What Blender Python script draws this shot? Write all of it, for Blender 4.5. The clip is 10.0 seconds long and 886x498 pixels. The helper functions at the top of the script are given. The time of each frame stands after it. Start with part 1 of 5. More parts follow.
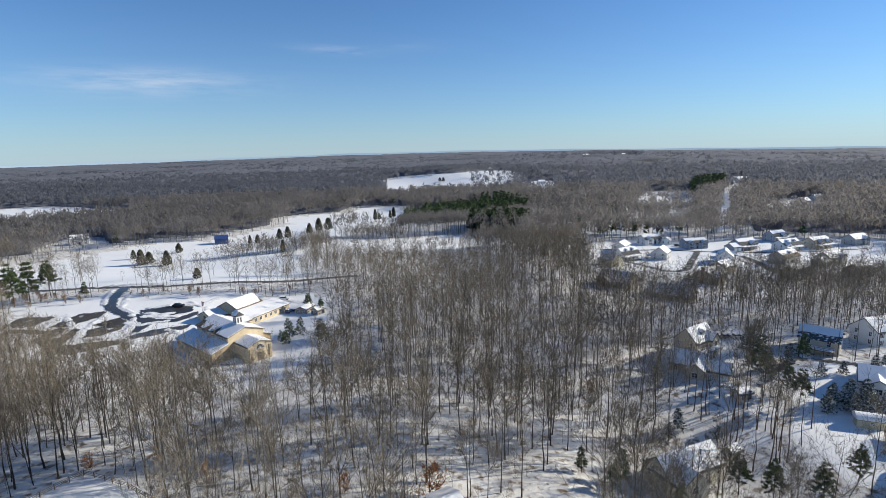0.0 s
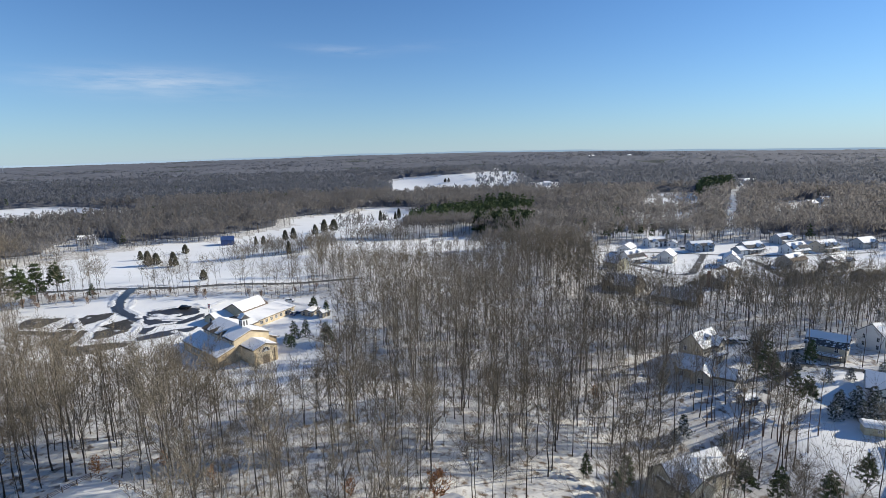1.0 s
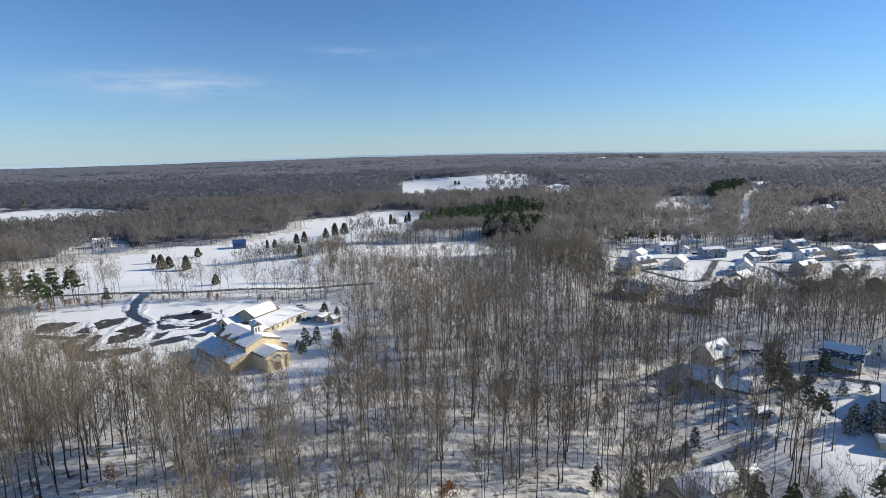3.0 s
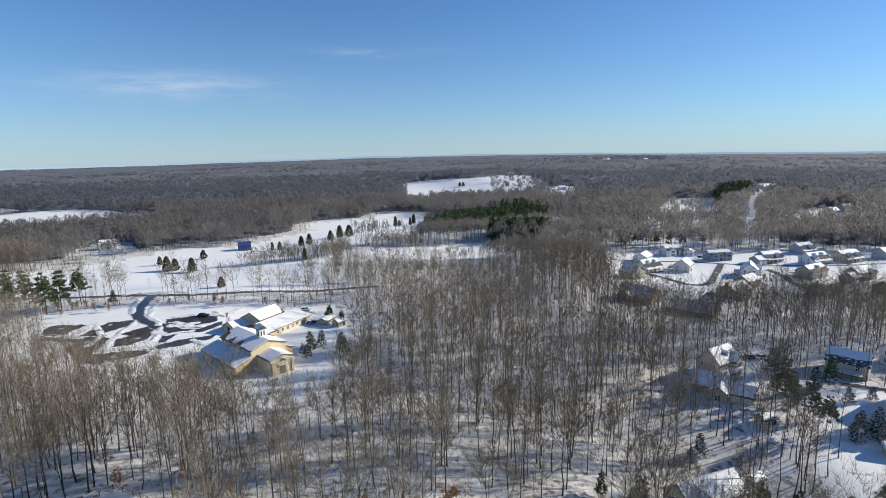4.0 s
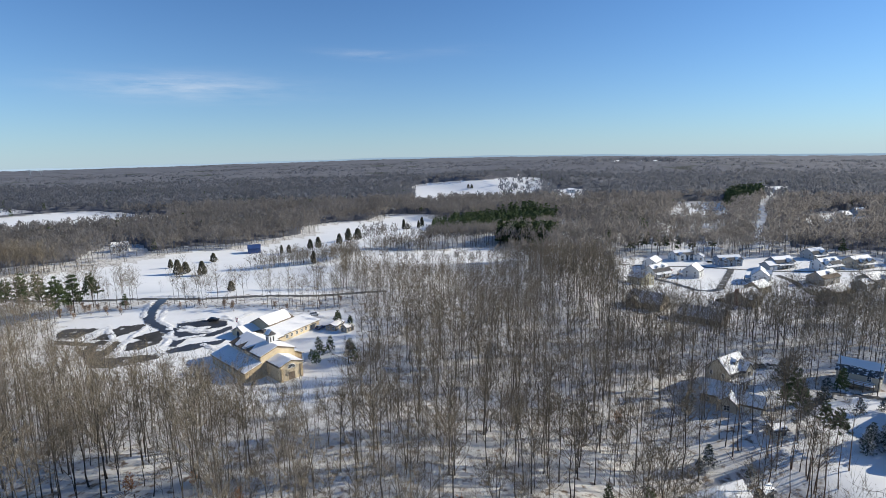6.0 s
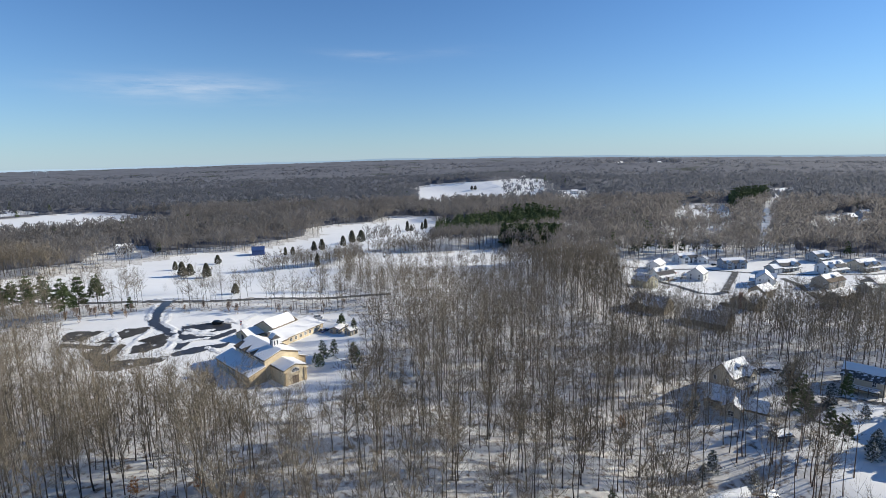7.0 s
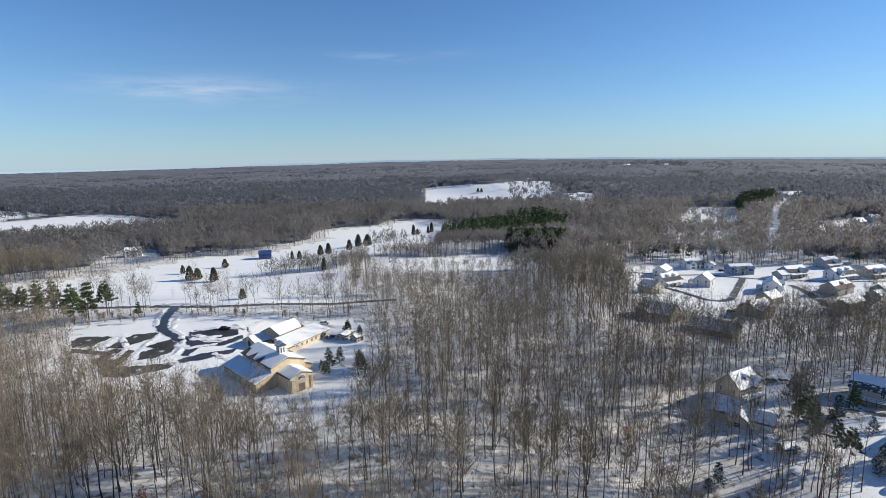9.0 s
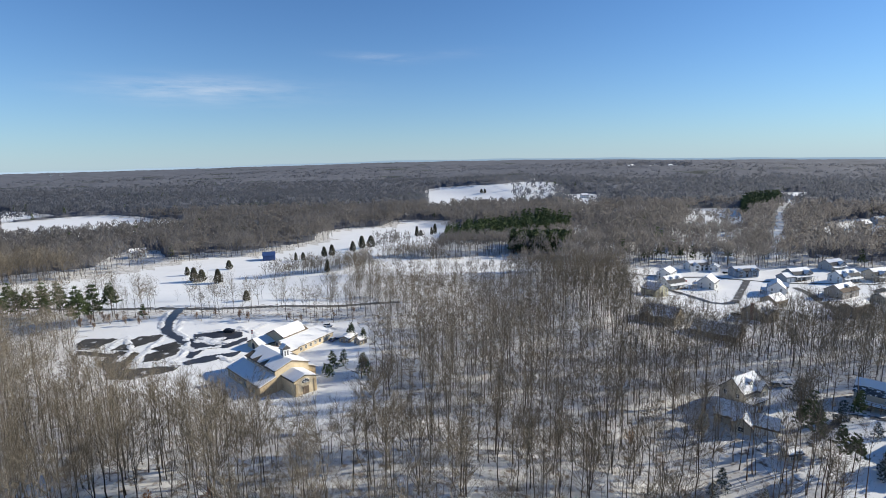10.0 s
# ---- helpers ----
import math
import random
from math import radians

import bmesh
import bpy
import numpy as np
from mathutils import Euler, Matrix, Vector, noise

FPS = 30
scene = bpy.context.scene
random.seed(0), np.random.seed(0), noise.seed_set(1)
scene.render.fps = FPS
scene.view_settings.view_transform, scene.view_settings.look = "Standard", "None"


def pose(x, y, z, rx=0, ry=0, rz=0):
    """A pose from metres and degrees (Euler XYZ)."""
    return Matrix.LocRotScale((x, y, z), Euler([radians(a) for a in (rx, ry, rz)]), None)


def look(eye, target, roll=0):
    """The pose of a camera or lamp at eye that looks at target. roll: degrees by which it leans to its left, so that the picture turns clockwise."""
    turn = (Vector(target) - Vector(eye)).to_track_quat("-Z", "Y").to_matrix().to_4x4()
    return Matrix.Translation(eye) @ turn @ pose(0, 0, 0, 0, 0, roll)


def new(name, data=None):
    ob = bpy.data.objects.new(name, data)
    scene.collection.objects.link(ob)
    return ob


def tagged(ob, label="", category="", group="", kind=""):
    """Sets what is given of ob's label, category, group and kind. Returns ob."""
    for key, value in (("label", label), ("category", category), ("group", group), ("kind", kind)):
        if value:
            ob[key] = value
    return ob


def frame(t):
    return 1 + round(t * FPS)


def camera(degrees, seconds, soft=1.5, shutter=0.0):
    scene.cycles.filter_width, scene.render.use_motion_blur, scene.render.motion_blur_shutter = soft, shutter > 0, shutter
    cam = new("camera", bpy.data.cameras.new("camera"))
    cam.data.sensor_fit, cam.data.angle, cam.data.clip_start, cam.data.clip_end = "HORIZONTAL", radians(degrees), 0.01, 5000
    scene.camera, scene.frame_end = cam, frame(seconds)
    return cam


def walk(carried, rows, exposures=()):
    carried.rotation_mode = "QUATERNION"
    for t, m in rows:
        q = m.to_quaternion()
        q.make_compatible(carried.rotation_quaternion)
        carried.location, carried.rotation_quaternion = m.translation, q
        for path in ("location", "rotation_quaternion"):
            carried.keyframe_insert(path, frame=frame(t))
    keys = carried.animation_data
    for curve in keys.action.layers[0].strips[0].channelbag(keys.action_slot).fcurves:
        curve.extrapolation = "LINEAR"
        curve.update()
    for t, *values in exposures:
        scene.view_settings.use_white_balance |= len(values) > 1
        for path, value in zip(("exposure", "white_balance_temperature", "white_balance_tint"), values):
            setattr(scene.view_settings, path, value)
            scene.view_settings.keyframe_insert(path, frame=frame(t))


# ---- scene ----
cam = camera(79.56, 10.0, soft=0.4)
PATH = [
    (0.0, 0.00, -0.00, 57.00, 0.00, -10.28, 1.37),
    (0.5, -0.01, 0.02, 57.58, 0.28, -10.25, 1.32),
    (1.0, -0.05, 0.03, 58.15, 0.57, -10.23, 1.27),
    (1.5, -0.12, 0.03, 58.71, 0.86, -10.19, 1.23),
    (2.0, -0.21, 0.01, 59.27, 1.14, -10.15, 1.21),
    (2.5, -0.29, -0.01, 59.84, 1.39, -10.11, 1.19),
    (4.0, -0.40, -0.11, 61.54, 2.12, -9.94, 1.15),
    (4.5, -0.40, -0.16, 62.05, 2.35, -9.91, 1.13),
    (5.0, -0.40, -0.23, 62.56, 2.58, -9.87, 1.11),
    (5.5, -0.40, -0.29, 63.06, 2.81, -9.84, 1.10),
    (7.0, -0.43, -0.37, 64.68, 3.40, -9.71, 1.08),
    (7.5, -0.42, -0.38, 65.26, 3.58, -9.66, 1.07),
    (8.0, -0.39, -0.39, 65.89, 3.75, -9.61, 1.05),
    (8.5, -0.35, -0.42, 66.51, 3.91, -9.57, 1.04),
    (9.0, -0.31, -0.47, 67.10, 4.07, -9.55, 1.02),
    (9.5, -0.32, -0.53, 67.68, 4.24, -9.54, 1.01),
    (10.0, -0.37, -0.59, 68.25, 4.43, -9.52, 1.01),
]
walk(cam, [(t, pose(x, y, z, 90 + pitch, roll, yaw)) for t, x, y, z, yaw, pitch, roll in PATH])

# ---- light ----
SUN_AZ, SUN_EL = 13.0, 24.0  # degrees: the sun stands off the +x axis, turned towards +y
sun_dir = Vector((math.cos(radians(SUN_EL)) * math.cos(radians(SUN_AZ)), math.cos(radians(SUN_EL)) * math.sin(radians(SUN_AZ)), math.sin(radians(SUN_EL))))
sun = new("sun", bpy.data.lights.new("sun", "SUN"))
sun.data.energy, sun.data.angle, sun.data.color = 5.0, radians(0.55), (1.0, 0.94, 0.81)
sun.matrix_world = look(tuple(sun_dir * 100), (0, 0, 0))
scene.view_settings.exposure = 0.27


def build_world():
    w = bpy.data.worlds.new("winter_sky")
    scene.world = w
    w.use_nodes = True
    nt = w.node_tree
    nt.nodes.clear()
    out = nt.nodes.new("ShaderNodeOutputWorld")
    bg = nt.nodes.new("ShaderNodeBackground")
    sky = nt.nodes.new("ShaderNodeTexSky")
    sky.sky_type = "NISHITA"
    sky.sun_disc = False
    sky.sun_elevation = radians(SUN_EL)
    sky.sun_rotation = radians(90 - SUN_AZ)
    sky.altitude, sky.air_density, sky.dust_density, sky.ozone_density = 100, 1.0, 0.0, 4.5
    bg.inputs["Strength"].default_value = 0.10
    co = nt.nodes.new("ShaderNodeTexCoord")

    def math_node(op, a, b=None):
        n = nt.nodes.new("ShaderNodeMath")
        n.operation = op
        for i, v in enumerate((a, b)):
            if v is None:
                continue
            if isinstance(v, (int, float)):
                n.inputs[i].default_value = v
            else:
                nt.links.new(v, n.inputs[i])
        return n.outputs[0]

    sep = nt.nodes.new("ShaderNodeSeparateXYZ")
    nt.links.new(co.outputs["Generated"], sep.inputs[0])
    x, y, z = sep.outputs
    az = math_node("ARCTAN2", x, y)
    el = math_node("ARCSINE", z)
    # two thin streaks of cirrus
    total = None
    for a0, e0, wa, we, gain, slope in ((-29.3, 7.1, 7.0, 0.95, 0.34, 0.03), (-10.8, 10.3, 3.6, 0.4, 0.24, -0.05), (-3, 10.6, 5, 0.5, 0.06, 0.0), (-24, 6.6, 9.0, 1.2, 0.12, 0.02)):
        da = math_node("SUBTRACT", az, radians(a0))
        de = math_node("SUBTRACT", math_node("SUBTRACT", el, radians(e0)), math_node("MULTIPLY", da, slope))
        q = math_node("ADD", math_node("POWER", math_node("ABSOLUTE", math_node("DIVIDE", da, radians(wa))), 2.0),
                      math_node("POWER", math_node("ABSOLUTE", math_node("DIVIDE", de, radians(we))), 2.0))
        m = math_node("MULTIPLY", math_node("EXPONENT", math_node("MULTIPLY", q, -1.0)), gain)
        total = m if total is None else math_node("ADD", total, m)
    mp = nt.nodes.new("ShaderNodeMapping")
    mp.inputs["Scale"].default_value = (5, 5, 42)
    mp.inputs["Rotation"].default_value = (0, radians(4), 0)
    nt.links.new(co.outputs["Generated"], mp.inputs["Vector"])
    no = nt.nodes.new("ShaderNodeTexNoise")
    no.inputs["Scale"].default_value, no.inputs["Detail"].default_value, no.inputs["Roughness"].default_value = 2.2, 8, 0.62
    nt.links.new(mp.outputs[0], no.inputs["Vector"])
    wisp = math_node("MULTIPLY", math_node("SUBTRACT", no.outputs["Fac"], 0.3), 2.4)
    cover = nt.nodes.new("ShaderNodeMath")
    cover.operation, cover.use_clamp = "MULTIPLY", True
    nt.links.new(total, cover.inputs[0])
    nt.links.new(wisp, cover.inputs[1])
    mix = nt.nodes.new("ShaderNodeMix")
    mix.data_type = "RGBA"
    nt.links.new(cover.outputs[0], mix.inputs["Factor"])
    tint = nt.nodes.new("ShaderNodeMix")
    tint.data_type, tint.blend_type = "RGBA", "MULTIPLY"
    tint.inputs["Factor"].default_value = 1.0
    tint.inputs["B"].default_value = (0.625, 0.84, 1.06, 1)
    nt.links.new(sky.outputs[0], tint.inputs["A"])
    haze = nt.nodes.new("ShaderNodeMix")
    haze.data_type = "RGBA"
    low_air = math_node("MULTIPLY", math_node("EXPONENT", math_node("DIVIDE", math_node("MAXIMUM", el, 0.0), -radians(5.0))), 0.62)
    nt.links.new(low_air, haze.inputs["Factor"])
    nt.links.new(tint.outputs["Result"], haze.inputs["A"])
    haze.inputs["B"].default_value = (3.6, 4.8, 6.0, 1)
    nt.links.new(haze.outputs["Result"], mix.inputs["A"])
    mix.inputs["B"].default_value = (7.5, 7.6, 7.8, 1)
    nt.links.new(mix.outputs["Result"], bg.inputs["Color"])
    nt.links.new(bg.outputs[0], out.inputs[0])


build_world()


# ---- materials ----
def material(name, a, b, scale=1.0, rough=0.8, detail=6.0, bump=0.0, bump_scale=None, island=0.0, obj=0.0, metal=0.0, spots=None, stretch=(1, 1, 1), spec=0.3, sheer=0.0):
    """A surface that wanders between colours a and b; spots=(colour, scale, threshold, soft) lays patches of a third over it; sheer: the share of light that a loose crown lets through."""
    m = bpy.data.materials.new(name)
    m.use_nodes = True
    nt = m.node_tree
    bs = nt.nodes["Principled BSDF"]
    co = nt.nodes.new("ShaderNodeTexCoord")
    mp = nt.nodes.new("ShaderNodeMapping")
    mp.inputs["Scale"].default_value = stretch
    nt.links.new(co.outputs["Object"], mp.inputs[0])
    n1 = nt.nodes.new("ShaderNodeTexNoise")
    n1.inputs["Scale"].default_value, n1.inputs["Detail"].default_value = scale, detail
    nt.links.new(mp.outputs[0], n1.inputs["Vector"])
    ramp = nt.nodes.new("ShaderNodeValToRGB")
    ramp.color_ramp.elements[0].position, ramp.color_ramp.elements[1].position = 0.32, 0.68
    ramp.color_ramp.elements[0].color, ramp.color_ramp.elements[1].color = (*a, 1), (*b, 1)
    nt.links.new(n1.outputs["Fac"], ramp.inputs[0])
    col = ramp.outputs[0]
    if spots:
        n2 = nt.nodes.new("ShaderNodeTexNoise")
        n2.inputs["Scale"].default_value, n2.inputs["Detail"].default_value = spots[1], 8
        nt.links.new(mp.outputs[0], n2.inputs["Vector"])
        r2 = nt.nodes.new("ShaderNodeMapRange")
        r2.inputs[1].default_value, r2.inputs[2].default_value = spots[2], spots[2] + spots[3]
        nt.links.new(n2.outputs["Fac"], r2.inputs[0])
        mx = nt.nodes.new("ShaderNodeMix")
        mx.data_type = "RGBA"
        nt.links.new(r2.outputs[0], mx.inputs["Factor"])
        nt.links.new(col, mx.inputs["A"])
        mx.inputs["B"].default_value = (*spots[0], 1)
        col = mx.outputs["Result"]
    for amount, kind in ((island, "ShaderNodeNewGeometry"), (obj, "ShaderNodeObjectInfo")):
        if not amount:
            continue
        gi = nt.nodes.new(kind)
        r3 = nt.nodes.new("ShaderNodeMapRange")
        r3.inputs[3].default_value, r3.inputs[4].default_value = 1 - amount, 1 + amount
        nt.links.new(gi.outputs["Random Per Island" if kind == "ShaderNodeNewGeometry" else "Random"], r3.inputs[0])
        hs = nt.nodes.new("ShaderNodeHueSaturation")
        nt.links.new(r3.outputs[0], hs.inputs["Value"])
        nt.links.new(col, hs.inputs["Color"])
        col = hs.outputs[0]
    nt.links.new(col, bs.inputs["Base Color"])
    bs.inputs["Roughness"].default_value, bs.inputs["Metallic"].default_value = rough, metal
    bs.inputs["Specular IOR Level"].default_value = spec
    if bump:
        n4 = nt.nodes.new("ShaderNodeTexNoise")
        n4.inputs["Scale"].default_value, n4.inputs["Detail"].default_value = bump_scale or scale * 4, 6
        nt.links.new(mp.outputs[0], n4.inputs["Vector"])
        bp = nt.nodes.new("ShaderNodeBump")
        bp.inputs["Strength"].default_value, bp.inputs["Distance"].default_value = min(1.0, bump * 2), bump
        nt.links.new(n4.outputs["Fac"], bp.inputs["Height"])
        nt.links.new(bp.outputs[0], bs.inputs["Normal"])
    if sheer:
        tr, ms = nt.nodes.new("ShaderNodeBsdfTranslucent"), nt.nodes.new("ShaderNodeMixShader")
        nt.links.new(col, tr.inputs["Color"])
        ms.inputs[0].default_value = sheer
        nt.links.new(bs.outputs[0], ms.inputs[1])
        nt.links.new(tr.outputs[0], ms.inputs[2])
        nt.links.new(ms.outputs[0], nt.nodes["Material Output"].inputs["Surface"])
    return m


SNOW = material("snow", (0.84, 0.835, 0.81), (0.89, 0.885, 0.86), 0.09, 0.65, bump=0.22, bump_scale=0.4)
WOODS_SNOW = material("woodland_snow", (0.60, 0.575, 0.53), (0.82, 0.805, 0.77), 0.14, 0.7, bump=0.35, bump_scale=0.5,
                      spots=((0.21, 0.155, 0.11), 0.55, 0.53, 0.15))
ROOF_SNOW = material("roof_snow", (0.85, 0.845, 0.83), (0.90, 0.895, 0.88), 0.4, 0.6, bump=0.06, bump_scale=0.8)
BANK_SNOW = material("ploughed_snow", (0.66, 0.655, 0.645), (0.86, 0.86, 0.85), 0.5, 0.7, bump=0.3, bump_scale=1.2)
ASPHALT = material("wet_asphalt", (0.030, 0.031, 0.036), (0.060, 0.060, 0.064), 0.25, 0.28, bump=0.01, bump_scale=8,
                   spots=((0.55, 0.56, 0.58), 0.16, 0.70, 0.05))
DRY_ASPHALT = material("salted_asphalt", (0.060, 0.060, 0.060), (0.12, 0.118, 0.115), 0.2, 0.8, bump=0.01, bump_scale=8,
                       spots=((0.62, 0.63, 0.65), 0.22, 0.60, 0.06))
LOT_ASPHALT = material("car_park_asphalt", (0.034, 0.033, 0.031), (0.078, 0.075, 0.071), 0.2, 0.8, bump=0.01, bump_scale=8,
                       spots=((0.60, 0.60, 0.60), 0.3, 0.60, 0.08))
BARK = material("bark", (0.032, 0.027, 0.023), (0.085, 0.071, 0.058), 1.2, 0.95, bump=0.03, bump_scale=14, obj=0.35, stretch=(1, 1, 0.25))
TWIG = material("twigs", (0.136, 0.115, 0.086), (0.250, 0.212, 0.158), 0.35, 0.95, obj=0.25, island=0.3)
PINE_BARK = material("pine_bark", (0.075, 0.048, 0.036), (0.16, 0.105, 0.078), 1.2, 0.95, bump=0.03, bump_scale=10, obj=0.25, stretch=(1, 1, 0.3))
WOOD_STUFF = material("woodland_bark", (0.056, 0.048, 0.041), (0.135, 0.115, 0.095), 0.05, 0.95, island=0.4)
TWIG_STUFF = material("woodland_twigs", (0.150, 0.126, 0.094), (0.270, 0.229, 0.171), 0.03, 0.95, island=0.35)
# distance haze is mixed into this twig colour, bluer than the nearer woods
HAZED_TWIG = material("far_woodland", (0.138, 0.143, 0.157), (0.190, 0.195, 0.211), 0.012, 0.95, island=0.10, sheer=0.6)
WOODS_EDGE = material("grey_brown_woods", (0.188, 0.172, 0.157), (0.276, 0.254, 0.232), 0.02, 0.95, island=0.14, sheer=0.6)
# the crowns' blue-grey base also carries painted haze; dark green patches are pines
HAZED_CANOPY = material("hazed_canopy", (0.120, 0.122, 0.133), (0.162, 0.164, 0.178), 0.011, 1.0, bump=2.0, bump_scale=0.05, detail=10.0,
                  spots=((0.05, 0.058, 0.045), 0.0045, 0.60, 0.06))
# emission gives the ridge its hazy paleness, though nothing there shines
GLOWING_RIDGE = bpy.data.materials.new("glowing_ridge")
GLOWING_RIDGE.use_nodes = True
GLOWING_RIDGE.node_tree.nodes["Principled BSDF"].inputs["Base Color"].default_value = (0.2, 0.25, 0.3, 1)
GLOWING_RIDGE.node_tree.nodes["Principled BSDF"].inputs["Emission Color"].default_value = (0.27, 0.37, 0.45, 1)
GLOWING_RIDGE.node_tree.nodes["Principled BSDF"].inputs["Emission Strength"].default_value = 0.8
PALE_LITTER = material("faded_leaves", (0.24, 0.17, 0.125), (0.36, 0.27, 0.20), 1.2, 0.9, island=0.3)
LITTER = material("beech_leaves", (0.30, 0.13, 0.05), (0.42, 0.21, 0.09), 1.5, 0.9, island=0.3)
PINE = material("pine_needles", (0.040, 0.062, 0.022), (0.105, 0.138, 0.055), 0.5, 0.85, island=0.35, obj=0.2)
CEDAR = material("cedar_foliage", (0.026, 0.029, 0.019), (0.062, 0.060, 0.038), 0.5, 0.9, island=0.35, obj=0.2)
SPRUCE = material("spruce_needles", (0.020, 0.035, 0.026), (0.05, 0.075, 0.055), 0.5, 0.85, island=0.35, obj=0.2, spots=((0.8, 0.82, 0.85), 1.1, 0.49, 0.10))
SHINGLE = material("dark_shingles", (0.06, 0.06, 0.065), (0.12, 0.115, 0.11), 1.5, 0.9, bump=0.02, bump_scale=6, obj=0.2)
PATCHY_SHINGLE = material("thawing_shingles", (0.06, 0.06, 0.065), (0.12, 0.115, 0.11), 1.5, 0.9, bump=0.02, bump_scale=6, spots=((0.8, 0.8, 0.79), 1.3, 0.52, 0.10), stretch=(1, 1, 0.6))
BROWN_SHINGLE = material("brown_shingles", (0.10, 0.075, 0.055), (0.16, 0.125, 0.095), 1.5, 0.9, bump=0.02, bump_scale=6, obj=0.2)
WHITE = material("white_trim", (0.74, 0.74, 0.72), (0.82, 0.82, 0.80), 1.0, 0.5)
GLASS = material("window_glass", (0.020, 0.026, 0.035), (0.035, 0.042, 0.05), 0.6, 0.06, spec=0.6)
SHUTTER = material("dark_shutter_paint", (0.03, 0.035, 0.045), (0.045, 0.05, 0.06), 2, 0.5)
STUCCO = material("cream_stucco", (0.56, 0.46, 0.31), (0.66, 0.555, 0.385), 0.7, 0.9, bump=0.02, bump_scale=5)
BRICK = material("tan_brick", (0.42, 0.325, 0.205), (0.54, 0.42, 0.27), 2.0, 0.9, bump=0.02, bump_scale=10)
RED_BRICK = material("red_brick", (0.20, 0.10, 0.075), (0.30, 0.16, 0.12), 2.0, 0.9, bump=0.02, bump_scale=10)
DECK = material("weathered_timber", (0.13, 0.095, 0.07), (0.22, 0.165, 0.12), 1.5, 0.85, bump=0.01, bump_scale=9)
STEEL = material("galvanised_steel", (0.42, 0.43, 0.44), (0.55, 0.56, 0.57), 2, 0.4, metal=0.8)
BLUE_METAL = material("blue_painted_metal", (0.03, 0.06, 0.17), (0.045, 0.085, 0.21), 0.5, 0.5)
FLAG_RED = material("red_cloth", (0.42, 0.05, 0.05), (0.55, 0.08, 0.07), 2, 0.9)
TYRE = material("tyre_rubber", (0.018, 0.018, 0.018), (0.03, 0.03, 0.03), 4, 0.9)
CAR_PAINTS = [material("car_paint_" + n, c, tuple(v * 1.1 for v in c), 1, 0.25, spec=0.5) for n, c in
              (("grey", (0.12, 0.125, 0.13)), ("red", (0.35, 0.03, 0.03)), ("white", (0.7, 0.7, 0.7)), ("blue", (0.04, 0.06, 0.14)), ("black", (0.02, 0.02, 0.022)))]


def siding(name, c):
    return material(name, tuple(v * 0.93 for v in c), c, 0.5, 0.7, bump=0.03, bump_scale=5, stretch=(0.15, 0.15, 3), spec=0.2)


SIDINGS = {
    "white": siding("white_siding", (0.76, 0.76, 0.74)),
    "cream": siding("cream_siding", (0.66, 0.60, 0.46)),
    "beige": siding("beige_siding", (0.50, 0.45, 0.36)),
    "tan": siding("tan_siding", (0.42, 0.35, 0.25)),
    "yellow": siding("pale_yellow_siding", (0.58, 0.54, 0.38)),
    "grey": siding("grey_siding", (0.38, 0.40, 0.41)),
    "blue": siding("blue_grey_siding", (0.27, 0.33, 0.40)),
    "pale": siding("pale_grey_siding", (0.60, 0.60, 0.58)),
    "taupe": siding("taupe_siding", (0.36, 0.335, 0.30)),
    "brown": siding("brown_siding", (0.20, 0.155, 0.115)),
}


# ---- mesh helpers ----
class Mesh:
    """Gathers vertices and faces of one mesh."""

    def __init__(self):
        self.v, self.f = [], []

    def add(self, verts, faces, m=None):
        n = len(self.v)
        self.v += [tuple(m @ Vector(p)) if m else tuple(p) for p in verts]
        self.f += [tuple(i + n for i in q) for q in faces]
        return self

    def box(self, x0, x1, y0, y1, z0, z1, m=None):
        return self.add([(x0, y0, z0), (x1, y0, z0), (x1, y1, z0), (x0, y1, z0), (x0, y0, z1), (x1, y0, z1), (x1, y1, z1), (x0, y1, z1)],
                        [(3, 2, 1, 0), (4, 5, 6, 7), (0, 1, 5, 4), (1, 2, 6, 5), (2, 3, 7, 6), (3, 0, 4, 7)], m)

    def prism(self, profile, x0, x1, m=None):
        """A profile of (y, z), counter-clockwise seen from +x, drawn out from x0 to x1."""
        n = len(profile)
        return self.add([(x0, y, z) for y, z in profile] + [(x1, y, z) for y, z in profile],
                        [tuple(range(n - 1, -1, -1)), tuple(range(n, 2 * n))] + [(i, (i + 1) % n, n + (i + 1) % n, n + i) for i in range(n)], m)

    def tube(self, path, sides=6):
        """path: (point, radius), ..."""
        rings = []
        for i, (p, r) in enumerate(path):
            a, b = Vector(path[max(0, i - 1)][0]), Vector(path[min(len(path) - 1, i + 1)][0])
            d = (b - a).normalized()
            u = d.orthogonal().normalized()
            w = d.cross(u)
            rings.append([tuple(Vector(p) + r * (math.cos(2 * math.pi * k / sides) * u + math.sin(2 * math.pi * k / sides) * w)) for k in range(sides)])
        faces = [(i * sides + k, i * sides + (k + 1) % sides, (i + 1) * sides + (k + 1) % sides, (i + 1) * sides + k) for i in range(len(path) - 1) for k in range(sides)]
        faces += [tuple(range(sides - 1, -1, -1)), tuple(range((len(path) - 1) * sides, len(path) * sides))]
        return self.add([q for r in rings for q in r], faces)

    def data(self, name, mat):
        me = bpy.data.meshes.new(name)
        me.from_pydata(self.v, [], self.f)
        me.materials.append(mat)
        return me


def part(name, mesh, mat, parent, label="", m=None):
    data = mesh.data(name, mat) if isinstance(mesh, Mesh) else mesh
    ob = new(name, data)
    ob.parent = parent
    if m is not None:
        ob.matrix_basis = m
    return tagged(ob, label)


